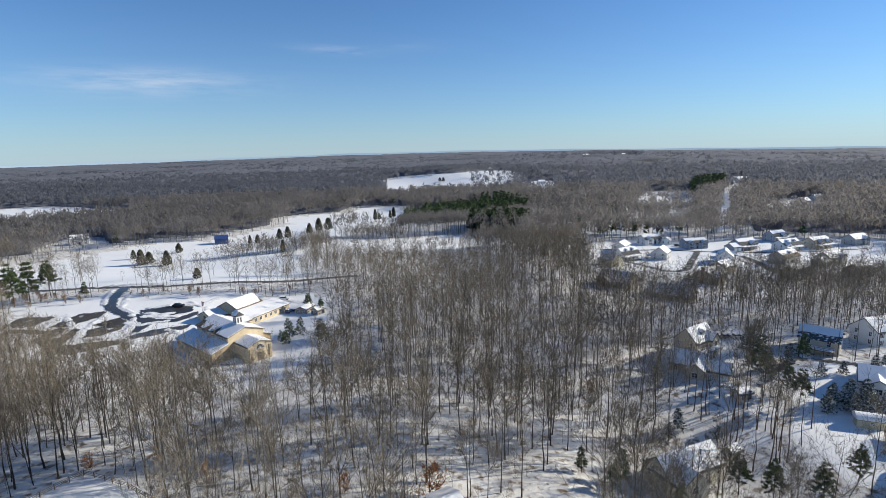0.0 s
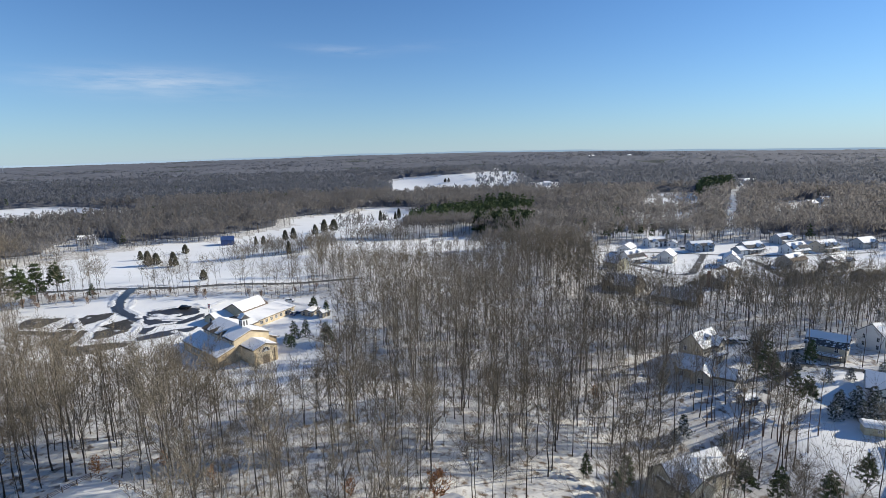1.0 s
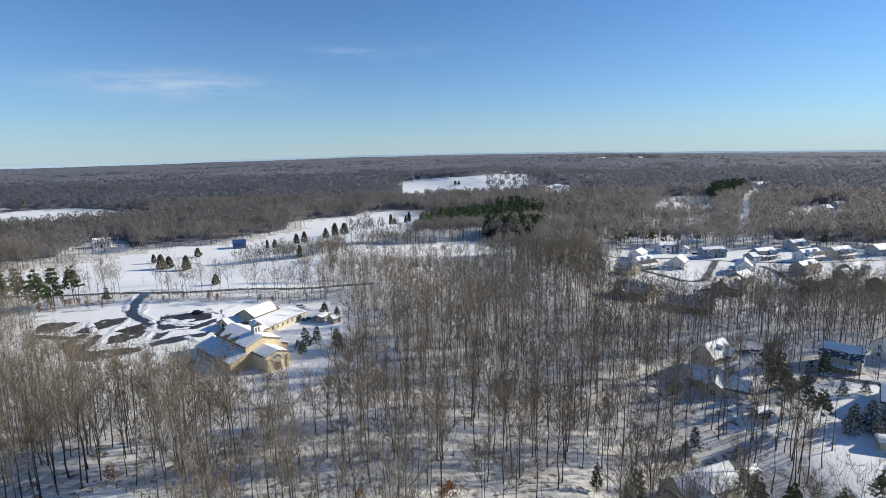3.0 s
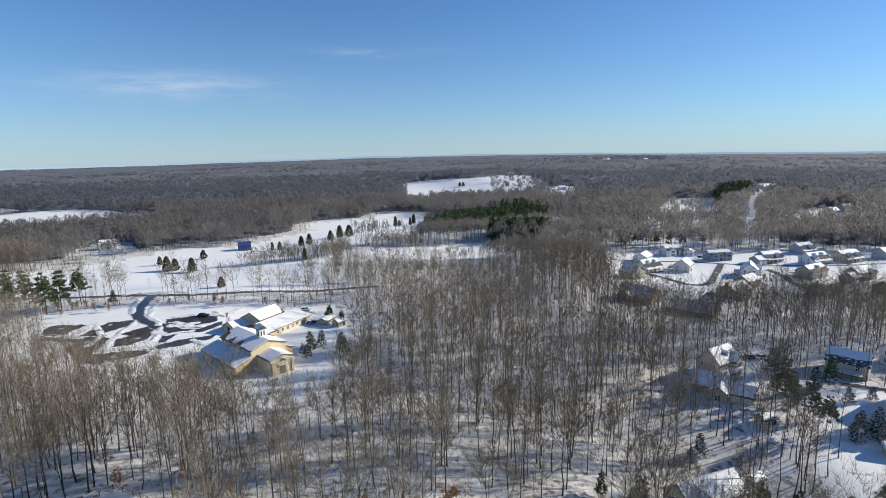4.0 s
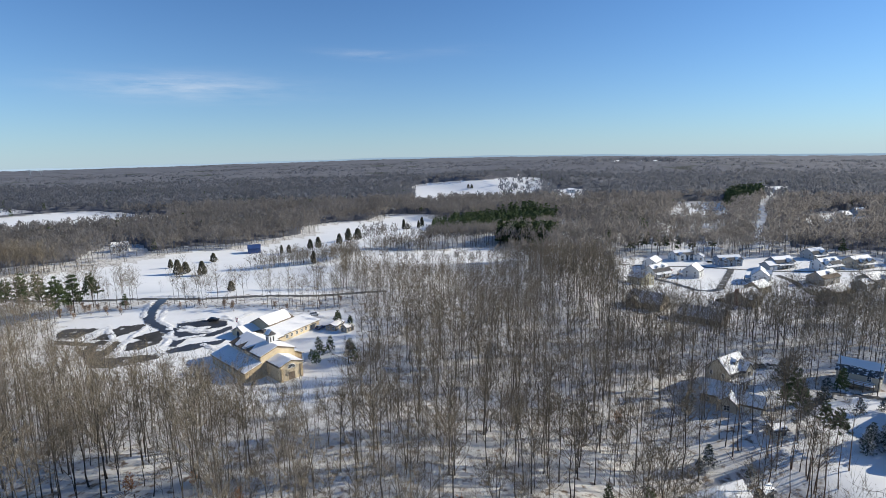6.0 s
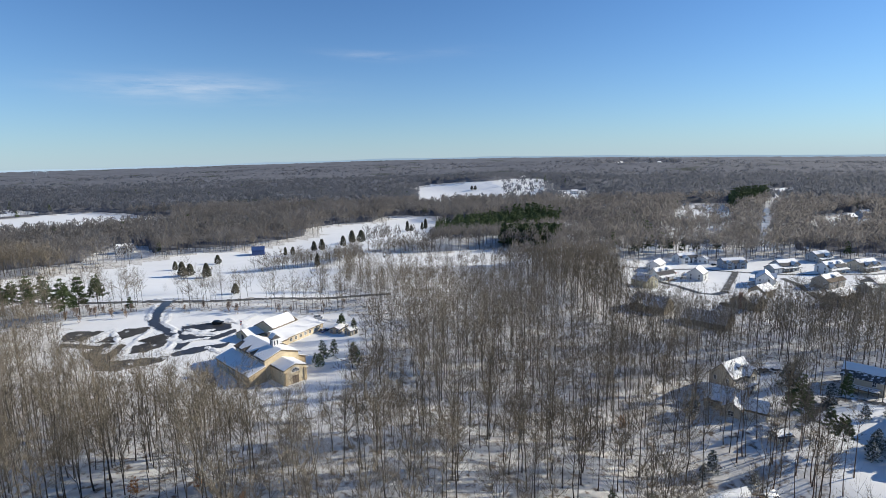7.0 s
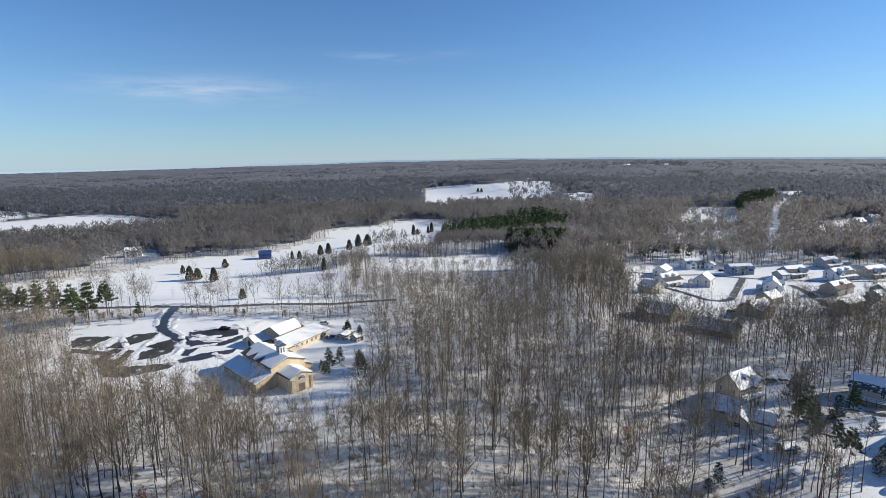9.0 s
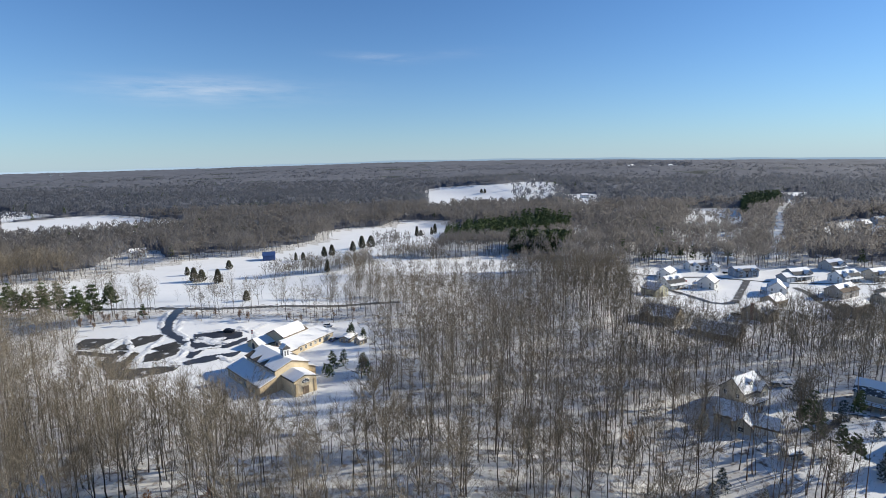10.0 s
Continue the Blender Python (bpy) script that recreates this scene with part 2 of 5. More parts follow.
def big_mesh(name, verts, tris, mats, index=None, smooth=False):
    """A mesh of many triangles from arrays."""
    me = bpy.data.meshes.new(name)
    verts, tris = np.asarray(verts, dtype=np.float32), np.asarray(tris, dtype=np.int32)
    k = tris.shape[1]
    me.vertices.add(len(verts))
    me.vertices.foreach_set("co", verts.ravel())
    me.loops.add(tris.size)
    me.loops.foreach_set("vertex_index", tris.ravel())
    me.polygons.add(len(tris))
    me.polygons.foreach_set("loop_start", np.arange(0, tris.size, k, dtype=np.int32))
    me.polygons.foreach_set("loop_total", np.full(len(tris), k, dtype=np.int32))
    for mt in mats:
        me.materials.append(mt)
    if index is not None:
        me.polygons.foreach_set("material_index", np.asarray(index, dtype=np.int32))
    if smooth:
        me.polygons.foreach_set("use_smooth", np.ones(len(tris), dtype=bool))
    me.update(calc_edges=True)
    me.validate()
    return me


# ---- ground ----
HEIGHTS = [(-60, 150, -4.5), (-68, 205, -5), (-145, 234, -0.5), (-108, 234, 0), (-50, 245, -2), (-170, 320, -7.5), (-171, 400, -7.5), (-90, 405, -4), (-230, 350, -7),
           (-120, 150, -4.5), (-30, 120, -4), (-70, 87, -4), (-30, 86, -5), (10, 92, -9), (50, 105, -16), (80, 162, -8.6), (110, 150, -6), (98, 112, -9), (142, 336, -12.5),
           (171, 350, -11.5), (232, 366, -10.5), (30, 250, -7), (30, 430, -6), (-100, 600, -8), (-104, 1160, -13), (49, 1300, 5), (460, 840, -3), (-500, 500, -8), (0, 0, -8),
           (-100, 0, -5), (100, 0, -14), (240, 150, -9)]
HEIGHTS += [(320, 300, -9), (610, 2080, 26), (-600, 2600, 12)]
FAR_TOWN = [(470, 1900), (640, 1880), (700, 2050), (560, 2080)]
ANCHORS = np.array(HEIGHTS, dtype=float)


def heights(x, y):
    """The ground's height at arrays of x and y."""
    x, y = np.asarray(x, dtype=float), np.asarray(y, dtype=float)
    sw = np.zeros(x.shape)
    sz = np.zeros(x.shape)
    for a, b, c in ANCHORS:
        w = 1 / ((a - x) ** 2 + (b - y) ** 2 + 150) ** 1.5
        sw += w
        sz += w * c
    r = np.hypot(x, y)
    az = np.degrees(np.arctan2(x, y))
    s = np.clip((r - 1400) / 3300, 0, 1)
    rise = 4 + 37 * np.exp(-(az / 27) ** 2) - 0.13 * np.clip(az, -60, 60)
    roll = np.clip((r - 500) / 800, 0, 1) * (3.0 * np.sin(x / 170 + 1.3) * np.cos(y / 230) + 2.2 * np.sin(y / 95 + x / 260))
    return sz / sw + s * rise + roll * (1 - 0.5 * s)


def ground_z(x, y):
    return float(heights(np.array([x]), np.array([y]))[0])


def inside(poly, x, y):
    """Which of the points lie in the polygon."""
    x, y = np.asarray(x), np.asarray(y)
    res = np.zeros(x.shape, dtype=bool)
    for (x0, y0), (x1, y1) in zip(poly, poly[1:] + poly[:1]):
        cond = (y0 > y) != (y1 > y)
        t = np.where(cond, (y - y0) / ((y1 - y0) or 1e-9), 0)
        res ^= cond & (x < x0 + t * (x1 - x0))
    return res


def along(line, x, y):
    """The distance of points from a polyline."""
    best = np.full(np.shape(x), 1e9)
    for (x0, y0), (x1, y1) in zip(line, line[1:]):
        dx, dy = x1 - x0, y1 - y0
        t = np.clip(((x - x0) * dx + (y - y0) * dy) / (dx * dx + dy * dy), 0, 1)
        best = np.minimum(best, np.hypot(x - x0 - t * dx, y - y0 - t * dy))
    return best


def wander(x, y, size, seed=0.0):
    """Smooth made-up unevenness of about -1 to 1."""
    x, y = np.asarray(x) / size, np.asarray(y) / size
    return (np.sin(1.7 * x + 2.3 * y + seed) + np.sin(2.9 * x - 1.3 * y + 2.1 * seed + 1) + np.sin(-0.8 * x + 3.7 * y + 0.7 * seed + 2)
            + np.sin(4.3 * x + 0.9 * y + 1.3 * seed) * 0.6) / 3.2


CHURCHYARD = [(-183, 214), (-168, 198), (-158, 184), (-150, 175), (-129, 160), (-98, 150), (-48, 130), (-42, 140), (-41, 172), (-46, 200), (-51, 220), (-60, 227), (-120, 222), (-150, 222)]
LOW_FIELD = [(-245, 241), (-301, 299), (-292, 314), (-268, 328), (-255, 338), (-246, 361), (-239, 378), (-224, 408), (-182, 414), (-140, 345), (-116, 352), (-84, 346), (-69, 250), (-141, 236)]
HIGH_FIELD = [(-182, 414), (-174, 437), (-156, 475), (-147, 500), (-166, 562), (-142, 598), (-105, 612), (-103, 667), (-56, 657), (-42, 606), (-39, 473), (-71, 420), (-86, 394), (-84, 346), (-116, 352), (-140, 345)]
NORTH_CLEARING = [(-84, 346), (-86, 394), (-50, 381), (-8, 401), (9, 408), (58, 391), (60, 373), (50, 362), (10, 348), (-30, 338), (-70, 330)]
SUBDIVISION = [(84, 330), (86, 376), (140, 390), (190, 379), (236, 386), (300, 366), (300, 300), (215, 285), (182, 280), (150, 258), (118, 242), (92, 256), (80, 285)]
YARD = [(76, 108), (82, 96), (135, 90), (150, 140), (125, 146), (98, 147), (88, 128)]
LANE_YARD = [(74, 150), (86, 148), (108, 170), (104, 182), (90, 178), (72, 170)]
HILL_FIELD = [(-139, 1293), (-110, 1322), (-11, 1266), (62, 1273), (99, 1400), (160, 1500), (156, 1188), (123, 929), (73, 854), (36, 838), (-8, 843), (-51, 847), (-52, 772), (-83, 766), (-99, 918)]
HILL_FIELD_B = [(167, 1076), (217, 1067), (150, 733), (117, 737)]
EAST_FIELD = [(261, 713), (293, 754), (344, 738), (307, 637), (236, 520), (189, 521)]
WEST_FIELD = [(-658, 670), (-635, 700), (-612, 744), (-574, 753), (-514, 725), (-456, 682), (-397, 677), (-345, 585), (-395, 520), (-480, 485)]
WEST_FIELD_B = [(-860, 870), (-761, 819), (-677, 762), (-677, 726), (-687, 700)]
WEST_YARD = [(-72, 45), (-84, 80), (-76, 93), (-72, 97), (-60, 92), (-48, 84), (-38, 45)]
SOUTH_YARD = [(-8, 48), (-6, 76), (-3, 87), (12, 88), (22, 91), (26, 86), (22, 48)]
CUT_LINE = [(224, 421), (244, 460), (275, 518), (302, 571), (333, 632), (389, 718), (456, 828)]
FAR_HOMES = [(472, 899), (530, 1008), (591, 1037), (486, 846), (410, 741)]
EAST_HOMES = [(342, 566), (386, 597), (428, 625), (425, 599), (345, 487), (293, 479)]
MID_HOMES = [(126, 408), (146, 469), (176, 482), (217, 477), (190, 414)]
CLEARINGS = [FAR_TOWN, CHURCHYARD, LOW_FIELD, HIGH_FIELD, NORTH_CLEARING, SUBDIVISION, YARD, LANE_YARD, HILL_FIELD, HILL_FIELD_B, EAST_FIELD, WEST_FIELD, WEST_FIELD_B, WEST_YARD, SOUTH_YARD, FAR_HOMES, EAST_HOMES, MID_HOMES]


def open_land(x, y):
    o = np.zeros(np.shape(x), dtype=bool)
    for poly in CLEARINGS:
        o |= inside(poly, x, y)
    return o | (along(CUT_LINE, x, y) < 4.5)


def build_ground():
    na, radii = 300, [0.0]
    r = 6.0
    while r < 4900:
        radii.append(r)
        r *= 1.032 if r > 40 else 1.2
    radii.append(4950.0)
    az = np.linspace(0, 2 * np.pi, na, endpoint=False)
    R, A = np.meshgrid(np.array(radii[1:]), az, indexing="ij")
    X, Y = np.append(0, (R * np.sin(A)).ravel()), np.append(0, (R * np.cos(A)).ravel())
    V = np.stack([X, Y, heights(X, Y)], 1)
    nr = len(radii) - 1
    i, j = np.meshgrid(np.arange(nr - 1), np.arange(na), indexing="ij")
    i, j = i.ravel(), j.ravel()
    jn = (j + 1) % na
    q = np.stack([1 + i * na + j, 1 + i * na + jn, 1 + (i + 1) * na + jn, 1 + (i + 1) * na + j], 1)[:, ::-1]
    tri = np.concatenate([q[:, [0, 1, 2]], q[:, [0, 2, 3]], np.stack([np.zeros(na, dtype=int), 1 + (np.arange(na) + 1) % na, 1 + np.arange(na)], 1)])
    c = V[tri].mean(1)
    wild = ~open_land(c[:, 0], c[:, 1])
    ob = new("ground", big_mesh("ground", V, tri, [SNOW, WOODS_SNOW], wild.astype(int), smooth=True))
    tagged(ob, "gently rolling snow-covered ground with leaf litter under the woods", "ground", kind="structure")


build_ground()


def drape(name, test, x0, x1, y0, y1, cell, lift, mat, label, category, thick=None):
    """A sheet over the ground wherever test(x, y) holds, cut on a fine grid; thick gives mounds their height."""
    xs, ys = np.arange(x0, x1, cell), np.arange(y0, y1, cell)
    X, Y = np.meshgrid(xs, ys, indexing="ij")
    on = test(X + cell / 2, Y + cell / 2)[:-1, :-1]
    Z = heights(X, Y) + lift
    if thick is not None:
        Z = Z + thick(X, Y)
    n = len(ys)
    i, j = np.nonzero(on)
    q = np.stack([i * n + j, (i + 1) * n + j, (i + 1) * n + j + 1, i * n + j + 1], 1)
    used, inv = np.unique(q, return_inverse=True)
    V = np.stack([X.ravel(), Y.ravel(), Z.ravel()], 1)[used]
    ob = new(name, big_mesh(name, V, inv.reshape(q.shape), [mat], smooth=True))
    return tagged(ob, label, category, kind="structure")


def road(name, line, width, mat, label, category="road", lift=0.12, ragged=0.5, cell=0.8):
    xs, ys = [p[0] for p in line], [p[1] for p in line]
    return drape(name, lambda x, y: along(line, x, y) < width / 2 + ragged * wander(x, y, 3.0), min(xs) - width, max(xs) + width, min(ys) - width, max(ys) + width, cell, lift, mat, label, category)


# ---- roads and car park ----
ROAD = [(-260, 258), (-219, 247), (-182, 240), (-145, 237.5), (-111, 239), (-83, 247), (-45, 257)]
DRIVE = [(-147, 237), (-142, 220), (-135.5, 206.5), (-126.5, 200), (-119.5, 196.5), (-112, 193)]
LOTS = [[(-164.5, 192), (-164.4, 197.2), (-150.3, 197.8), (-152.8, 188), (-159.6, 186.3)], [(-159.6, 185.7), (-144.1, 184), (-141.2, 180.8), (-156.1, 181.8)],
        [(-146.1, 186.8), (-143.5, 199.6), (-134, 202.6), (-132.1, 197.8), (-137.7, 190.8), (-139.5, 186.8)], [(-143.2, 186), (-134, 186), (-131, 178.1), (-130.8, 170), (-135.8, 170), (-143.4, 174.9)],
        [(-127.6, 178.1), (-130.1, 184.6), (-125.7, 187.4), (-130.9, 188.5), (-128.9, 192.5), (-125, 196.6), (-120.6, 192.5), (-118.3, 185.2), (-122.4, 179.1)],
        [(-137, 171.2), (-130.9, 170.7), (-119.8, 173.8), (-110.7, 176.5), (-110.9, 171.2), (-115.9, 167.7), (-122.1, 162.7), (-130.3, 163.2)]]
COURT = [[(-121.8, 203.2), (-111.3, 207.5), (-102.7, 208.2), (-100.9, 203.2), (-106.2, 199), (-119, 199)], [(-127.5, 200.8), (-114.6, 194.3), (-104.2, 194.9), (-98.9, 203.8), (-97.3, 200.2), (-101.3, 192.5), (-112.4, 190.2), (-124.3, 195.4)],
         [(-113.3, 182.4), (-114.4, 191.4), (-109.5, 189.7), (-110.4, 181.8)], [(-111.9, 178.6), (-106.5, 184), (-95, 190.2), (-94.9, 186.3), (-104.2, 178.1), (-109.6, 175.9)]]


def among(polygons, x, y, rough):
    """Inside any of the polygons, with a ragged rim."""
    hit = np.zeros(np.shape(x), dtype=bool)
    for k, p in enumerate(polygons):
        hit |= inside(p, x + rough * wander(x, y, 2.2, k), y + rough * wander(x, y, 2.0, k + 1))
    return hit


road("county_road", ROAD, 3.8, DRY_ASPHALT, "two-lane asphalt road with a salted grey surface between snowy verges")
road("church_drive", DRIVE, 4.2, ASPHALT, "wet black asphalt drive curving to the church", lift=0.16)
drape("car_park", lambda x, y: among(LOTS, x, y, 0.5), -172, -100, 158, 212, 0.5, 0.14, LOT_ASPHALT, "partly ploughed asphalt car park with snow between the bays", "car park")
drape("church_court", lambda x, y: among(COURT, x, y, 0.4), -132, -90, 172, 212, 0.5, 0.15, ASPHALT, "wet black asphalt court beside the parish hall", "car park")
BANKS = [[(-148, 199.5), (-148.8, 193), (-147.5, 188)], [(-132.5, 199), (-132, 188), (-130, 176)], [(-122, 198), (-117, 191), (-115.5, 183), (-118, 178)], [(-156, 243.4), (-146, 243.2), (-134, 243.8)],
         [(-119, 206), (-110, 209), (-101, 211)], [(-96.5, 208), (-95, 202), (-98, 197)], [(-117, 197), (-110, 197.3), (-104, 197.5)], [(-128, 174.5), (-121, 176.2), (-114, 178.5)], [(-118.8, 201.4), (-112, 198.5), (-107.4, 200.4)],
         [(-119.5, 190.9), (-113, 188.6), (-106.2, 193.1)], [(-105.7, 212.3), (-100.4, 209.3), (-96.7, 217.6)], [(-137.5, 224), (-130.5, 206), (-122.5, 200.5)], [(-147, 197.8), (-137.5, 187), (-136.5, 178.2)],
         [(-100.7, 184.4), (-94.3, 180.5), (-91.3, 183.2)], [(-79.6, 223.2), (-72.1, 223.9), (-64.5, 219.6)], [(-150, 233), (-146, 222), (-140, 210)]]
drape("snowbank", lambda x, y: np.min([along(b, x, y) for b in BANKS], 0) < 1.3 + 0.5 * wander(x, y, 2.6) + 0.2 * wander(x, y, 0.9, 4), -160, -60, 170, 247, 0.35, 0.0, BANK_SNOW,
      "lumpy ploughed snowbanks along the drive and bays", "snowbank",
      thick=lambda x, y: np.clip(1 - np.min([along(b, x, y) for b in BANKS], 0) / 2.2, 0, 1) ** 0.8 * np.clip(0.34 + 0.26 * wander(x, y, 3.1, 2) + 0.10 * wander(x, y, 0.8, 5), 0.05, 1))
ESTATE_STREET = [(167, 347), (162, 338), (146.3, 311.5), (135, 292)]
ESTATE_BEND = [(107.3, 324.4), (114.8, 312), (118.5, 300.3), (121, 289), (128, 287), (135, 292)]
ESTATE_LANE = [(185.4, 325.2), (185.2, 315.9), (183.9, 305.4), (176.5, 277.1)]
CROSS_STREET = [(100, 362), (126, 358), (150, 358.4), (156.7, 352.2), (167, 347), (190, 338), (230, 332), (270, 335)]
for n, l, wd, mt in (("estate_street", ESTATE_STREET, 3.8, DRY_ASPHALT), ("estate_bend", ESTATE_BEND, 4.4, ASPHALT), ("estate_lane", ESTATE_LANE, 4.4, DRY_ASPHALT), ("cross_street", CROSS_STREET, 2.2, DRY_ASPHALT)):
    road(n, l, wd, mt, "residential street, ploughed dark asphalt between snow banks")
road("farm_lane", [(118, 146), (104, 151), (92, 143), (86, 138)], 2.2, DRY_ASPHALT, "narrow ploughed lane between yards")


# ---- bare trees ----
def unit(a):
    return a / np.maximum(np.linalg.norm(a, axis=-1, keepdims=True), 1e-9)


def tubes(p0, p1, r0, r1, sides=3):
    """Tapered sticks: arrays of ends and radii."""
    n = len(p0)
    d = unit(p1 - p0)
    ref = np.where(np.abs(d[:, 2:3]) > 0.9, np.array([[1.0, 0, 0]]), np.array([[0, 0, 1.0]]))
    u = unit(np.cross(d, ref))
    w = np.cross(d, u)
    a = 2 * np.pi * np.arange(sides) / sides
    ring = np.cos(a)[None, :, None] * u[:, None, :] + np.sin(a)[None, :, None] * w[:, None, :]
    base = p0[:, None, :] + r0[:, None, None] * ring
    if sides == 1:
        # blades too slight to show a section
        side = unit(np.cos(3.1 * p0[:, :1] + 7 * p1[:, 1:2]) * u + np.sin(3.1 * p0[:, :1] + 7 * p1[:, 1:2]) * w) * (1.3 * r0)[:, None]
        V = np.stack([p0 - side, p0 + side, p1], 1)
        return V.reshape(-1, 3), np.arange(3 * n).reshape(-1, 3)
    if np.all(r1 <= 0):
        V = np.concatenate([base, p1[:, None, :]], 1)
        k = np.arange(sides)
        F = np.stack([k, (k + 1) % sides, np.full(sides, sides)], 1)
        return V.reshape(-1, 3), (F[None] + (np.arange(n) * (sides + 1))[:, None, None]).reshape(-1, 3)
    top = p1[:, None, :] + r1[:, None, None] * ring
    V = np.concatenate([base, top], 1)
    k = np.arange(sides)
    F = np.concatenate([np.stack([k, (k + 1) % sides, sides + (k + 1) % sides], 1), np.stack([k, sides + (k + 1) % sides, sides + k], 1)])
    return V.reshape(-1, 3), (F[None] + (np.arange(n) * 2 * sides)[:, None, None]).reshape(-1, 3)


def join(pieces):
    V, F, n = [], [], 0
    for v, f in pieces:
        V.append(v)
        F.append(f + n)
        n += len(v)
    return np.concatenate(V), np.concatenate(F)


def bare_tree(rng, height, limbs, twigs, radius=0.17, sides=6, low=0.38, twig_r=0.022, spread=0.30, fine=3, wild=0.6, up=0.2, fork=0.55):
    """Trunk and crown of a leafless forest tree, as (vertices, triangles) each; fork: the chance of a second leader."""
    segs = 7 if sides > 3 else 3
    s = np.linspace(0, 1, segs + 1)
    bend = rng.normal(0, 0.022, 2) * height
    wob = np.cumsum(rng.normal(0, 0.007, (segs + 1, 2)), 0) * height
    wob -= wob[0]
    path = np.stack([bend[0] * s ** 2 + wob[:, 0], bend[1] * s ** 2 + wob[:, 1], -0.6 + (height + 0.6) * s], 1)
    rad = radius * (1 - 0.88 * s ** 0.9)
    rad[0] *= 1.25
    stems = [(path, rad)]
    trunk = [tubes(path[:-1], path[1:], rad[:-1], rad[1:], sides)]
    if sides > 3 and rng.random() < fork:
        f0 = rng.uniform(0.32, 0.6)
        root = np.array([np.interp(f0, s, path[:, k]) for k in range(3)])
        a = rng.random() * 6.2832
        rise = height * (rng.uniform(0.84, 0.98) - f0)
        out = rise * rng.uniform(0.22, 0.42)
        q = np.linspace(0, 1, 5)
        sway = np.cumsum(rng.normal(0, 0.012, (5, 2)), 0) * rise
        p = root + np.stack([math.cos(a) * out * q ** 0.75 + sway[:, 0] - sway[0, 0], math.sin(a) * out * q ** 0.75 + sway[:, 1] - sway[0, 1], rise * q], 1)
        r = np.interp(f0, s, rad) * 0.85 * (1 - 0.85 * q)
        stems.append((p, r))
        trunk.append(tubes(p[:-1], p[1:], r[:-1], r[1:], sides))

    P0, R0, LL0 = [], [], []
    for k, (p, r) in enumerate(stems):
        n = limbs - limbs // 3 * (len(stems) - 1) if k == 0 else limbs // 3
        lo = low if k == 0 else 0.15
        f = lo + (0.95 - lo) * rng.random(n) ** 0.8
        q = np.linspace(0, 1, len(p))
        P0.append(np.stack([np.interp(f, q, p[:, c]) for c in range(3)], -1))
        R0.append(np.interp(f, q, r))
        LL0.append(height * spread * (1.15 - f) * rng.uniform(0.7, 1.35, n) / (1.15 - lo) * (1.0 if k == 0 else 0.8) + 0.8)
    p0, r0, L = np.concatenate(P0), np.concatenate(R0), np.concatenate(LL0)
    n = len(p0)
    az = rng.random(n) * 2 * np.pi
    lean = rng.uniform(0.4, 1.05, n)
    d = np.stack([np.cos(az) * np.sin(lean), np.sin(az) * np.sin(lean), np.cos(lean)], 1)
    p1 = p0 + d * L[:, None] * 0.5
    d2 = unit(d + np.array([0, 0, 0.42]) + rng.normal(0, 0.25, (n, 3)))
    p2 = p1 + d2 * L[:, None] * 0.6
    rl = np.minimum(r0 * 0.6, 0.012 * L + 0.012)
    pieces = [tubes(p0, p1, rl, rl * 0.65, 3 if sides > 3 else 1), tubes(p1, p2, rl * 0.65, np.full(n, -1.0), fine)]
    # side branches along the whole limb
    nb = n * 3 if sides > 3 else 0
    starts, dirs, lens = [np.concatenate([p1, p2])], [np.concatenate([d2, d2])], [np.concatenate([L, L * 0.7])]
    if nb:
        k = rng.integers(0, n, nb)
        t = rng.uniform(0.15, 1.7, nb)[:, None]
        b0 = np.where(t < 1, p0[k] * (1 - t) + p1[k] * t, p1[k] * (2 - t) + p2[k] * (t - 1))
        bd = unit(d[k] + rng.normal(0, 0.6, (nb, 3)) + np.array([0, 0, 0.3]))
        bl = L[k] * rng.uniform(0.25, 0.55, nb)
        b1 = b0 + bd * bl[:, None]
        pieces.append(tubes(b0, b1, rl[k] * 0.5, np.full(nb, -1.0), fine))
        starts.append(b0 * 0.35 + b1 * 0.65)
        dirs.append(bd)
        lens.append(bl)
    S, D, LL = np.concatenate(starts), np.concatenate(dirs), np.concatenate(lens)
    k = rng.integers(0, len(S), twigs)
    back = rng.random(twigs)[:, None] * LL[k][:, None] * 0.5
    t0 = S[k] - D[k] * back
    td = unit(D[k] + rng.normal(0, wild, (twigs, 3)) + np.array([0, 0, up]))
    t1 = t0 + td * (LL[k] * rng.uniform(0.25, 0.6, twigs) + 0.35)[:, None]
    pieces.append(tubes(t0, t1, np.full(twigs, twig_r), np.full(twigs, -1.0), fine))
    return join(trunk), join(pieces)


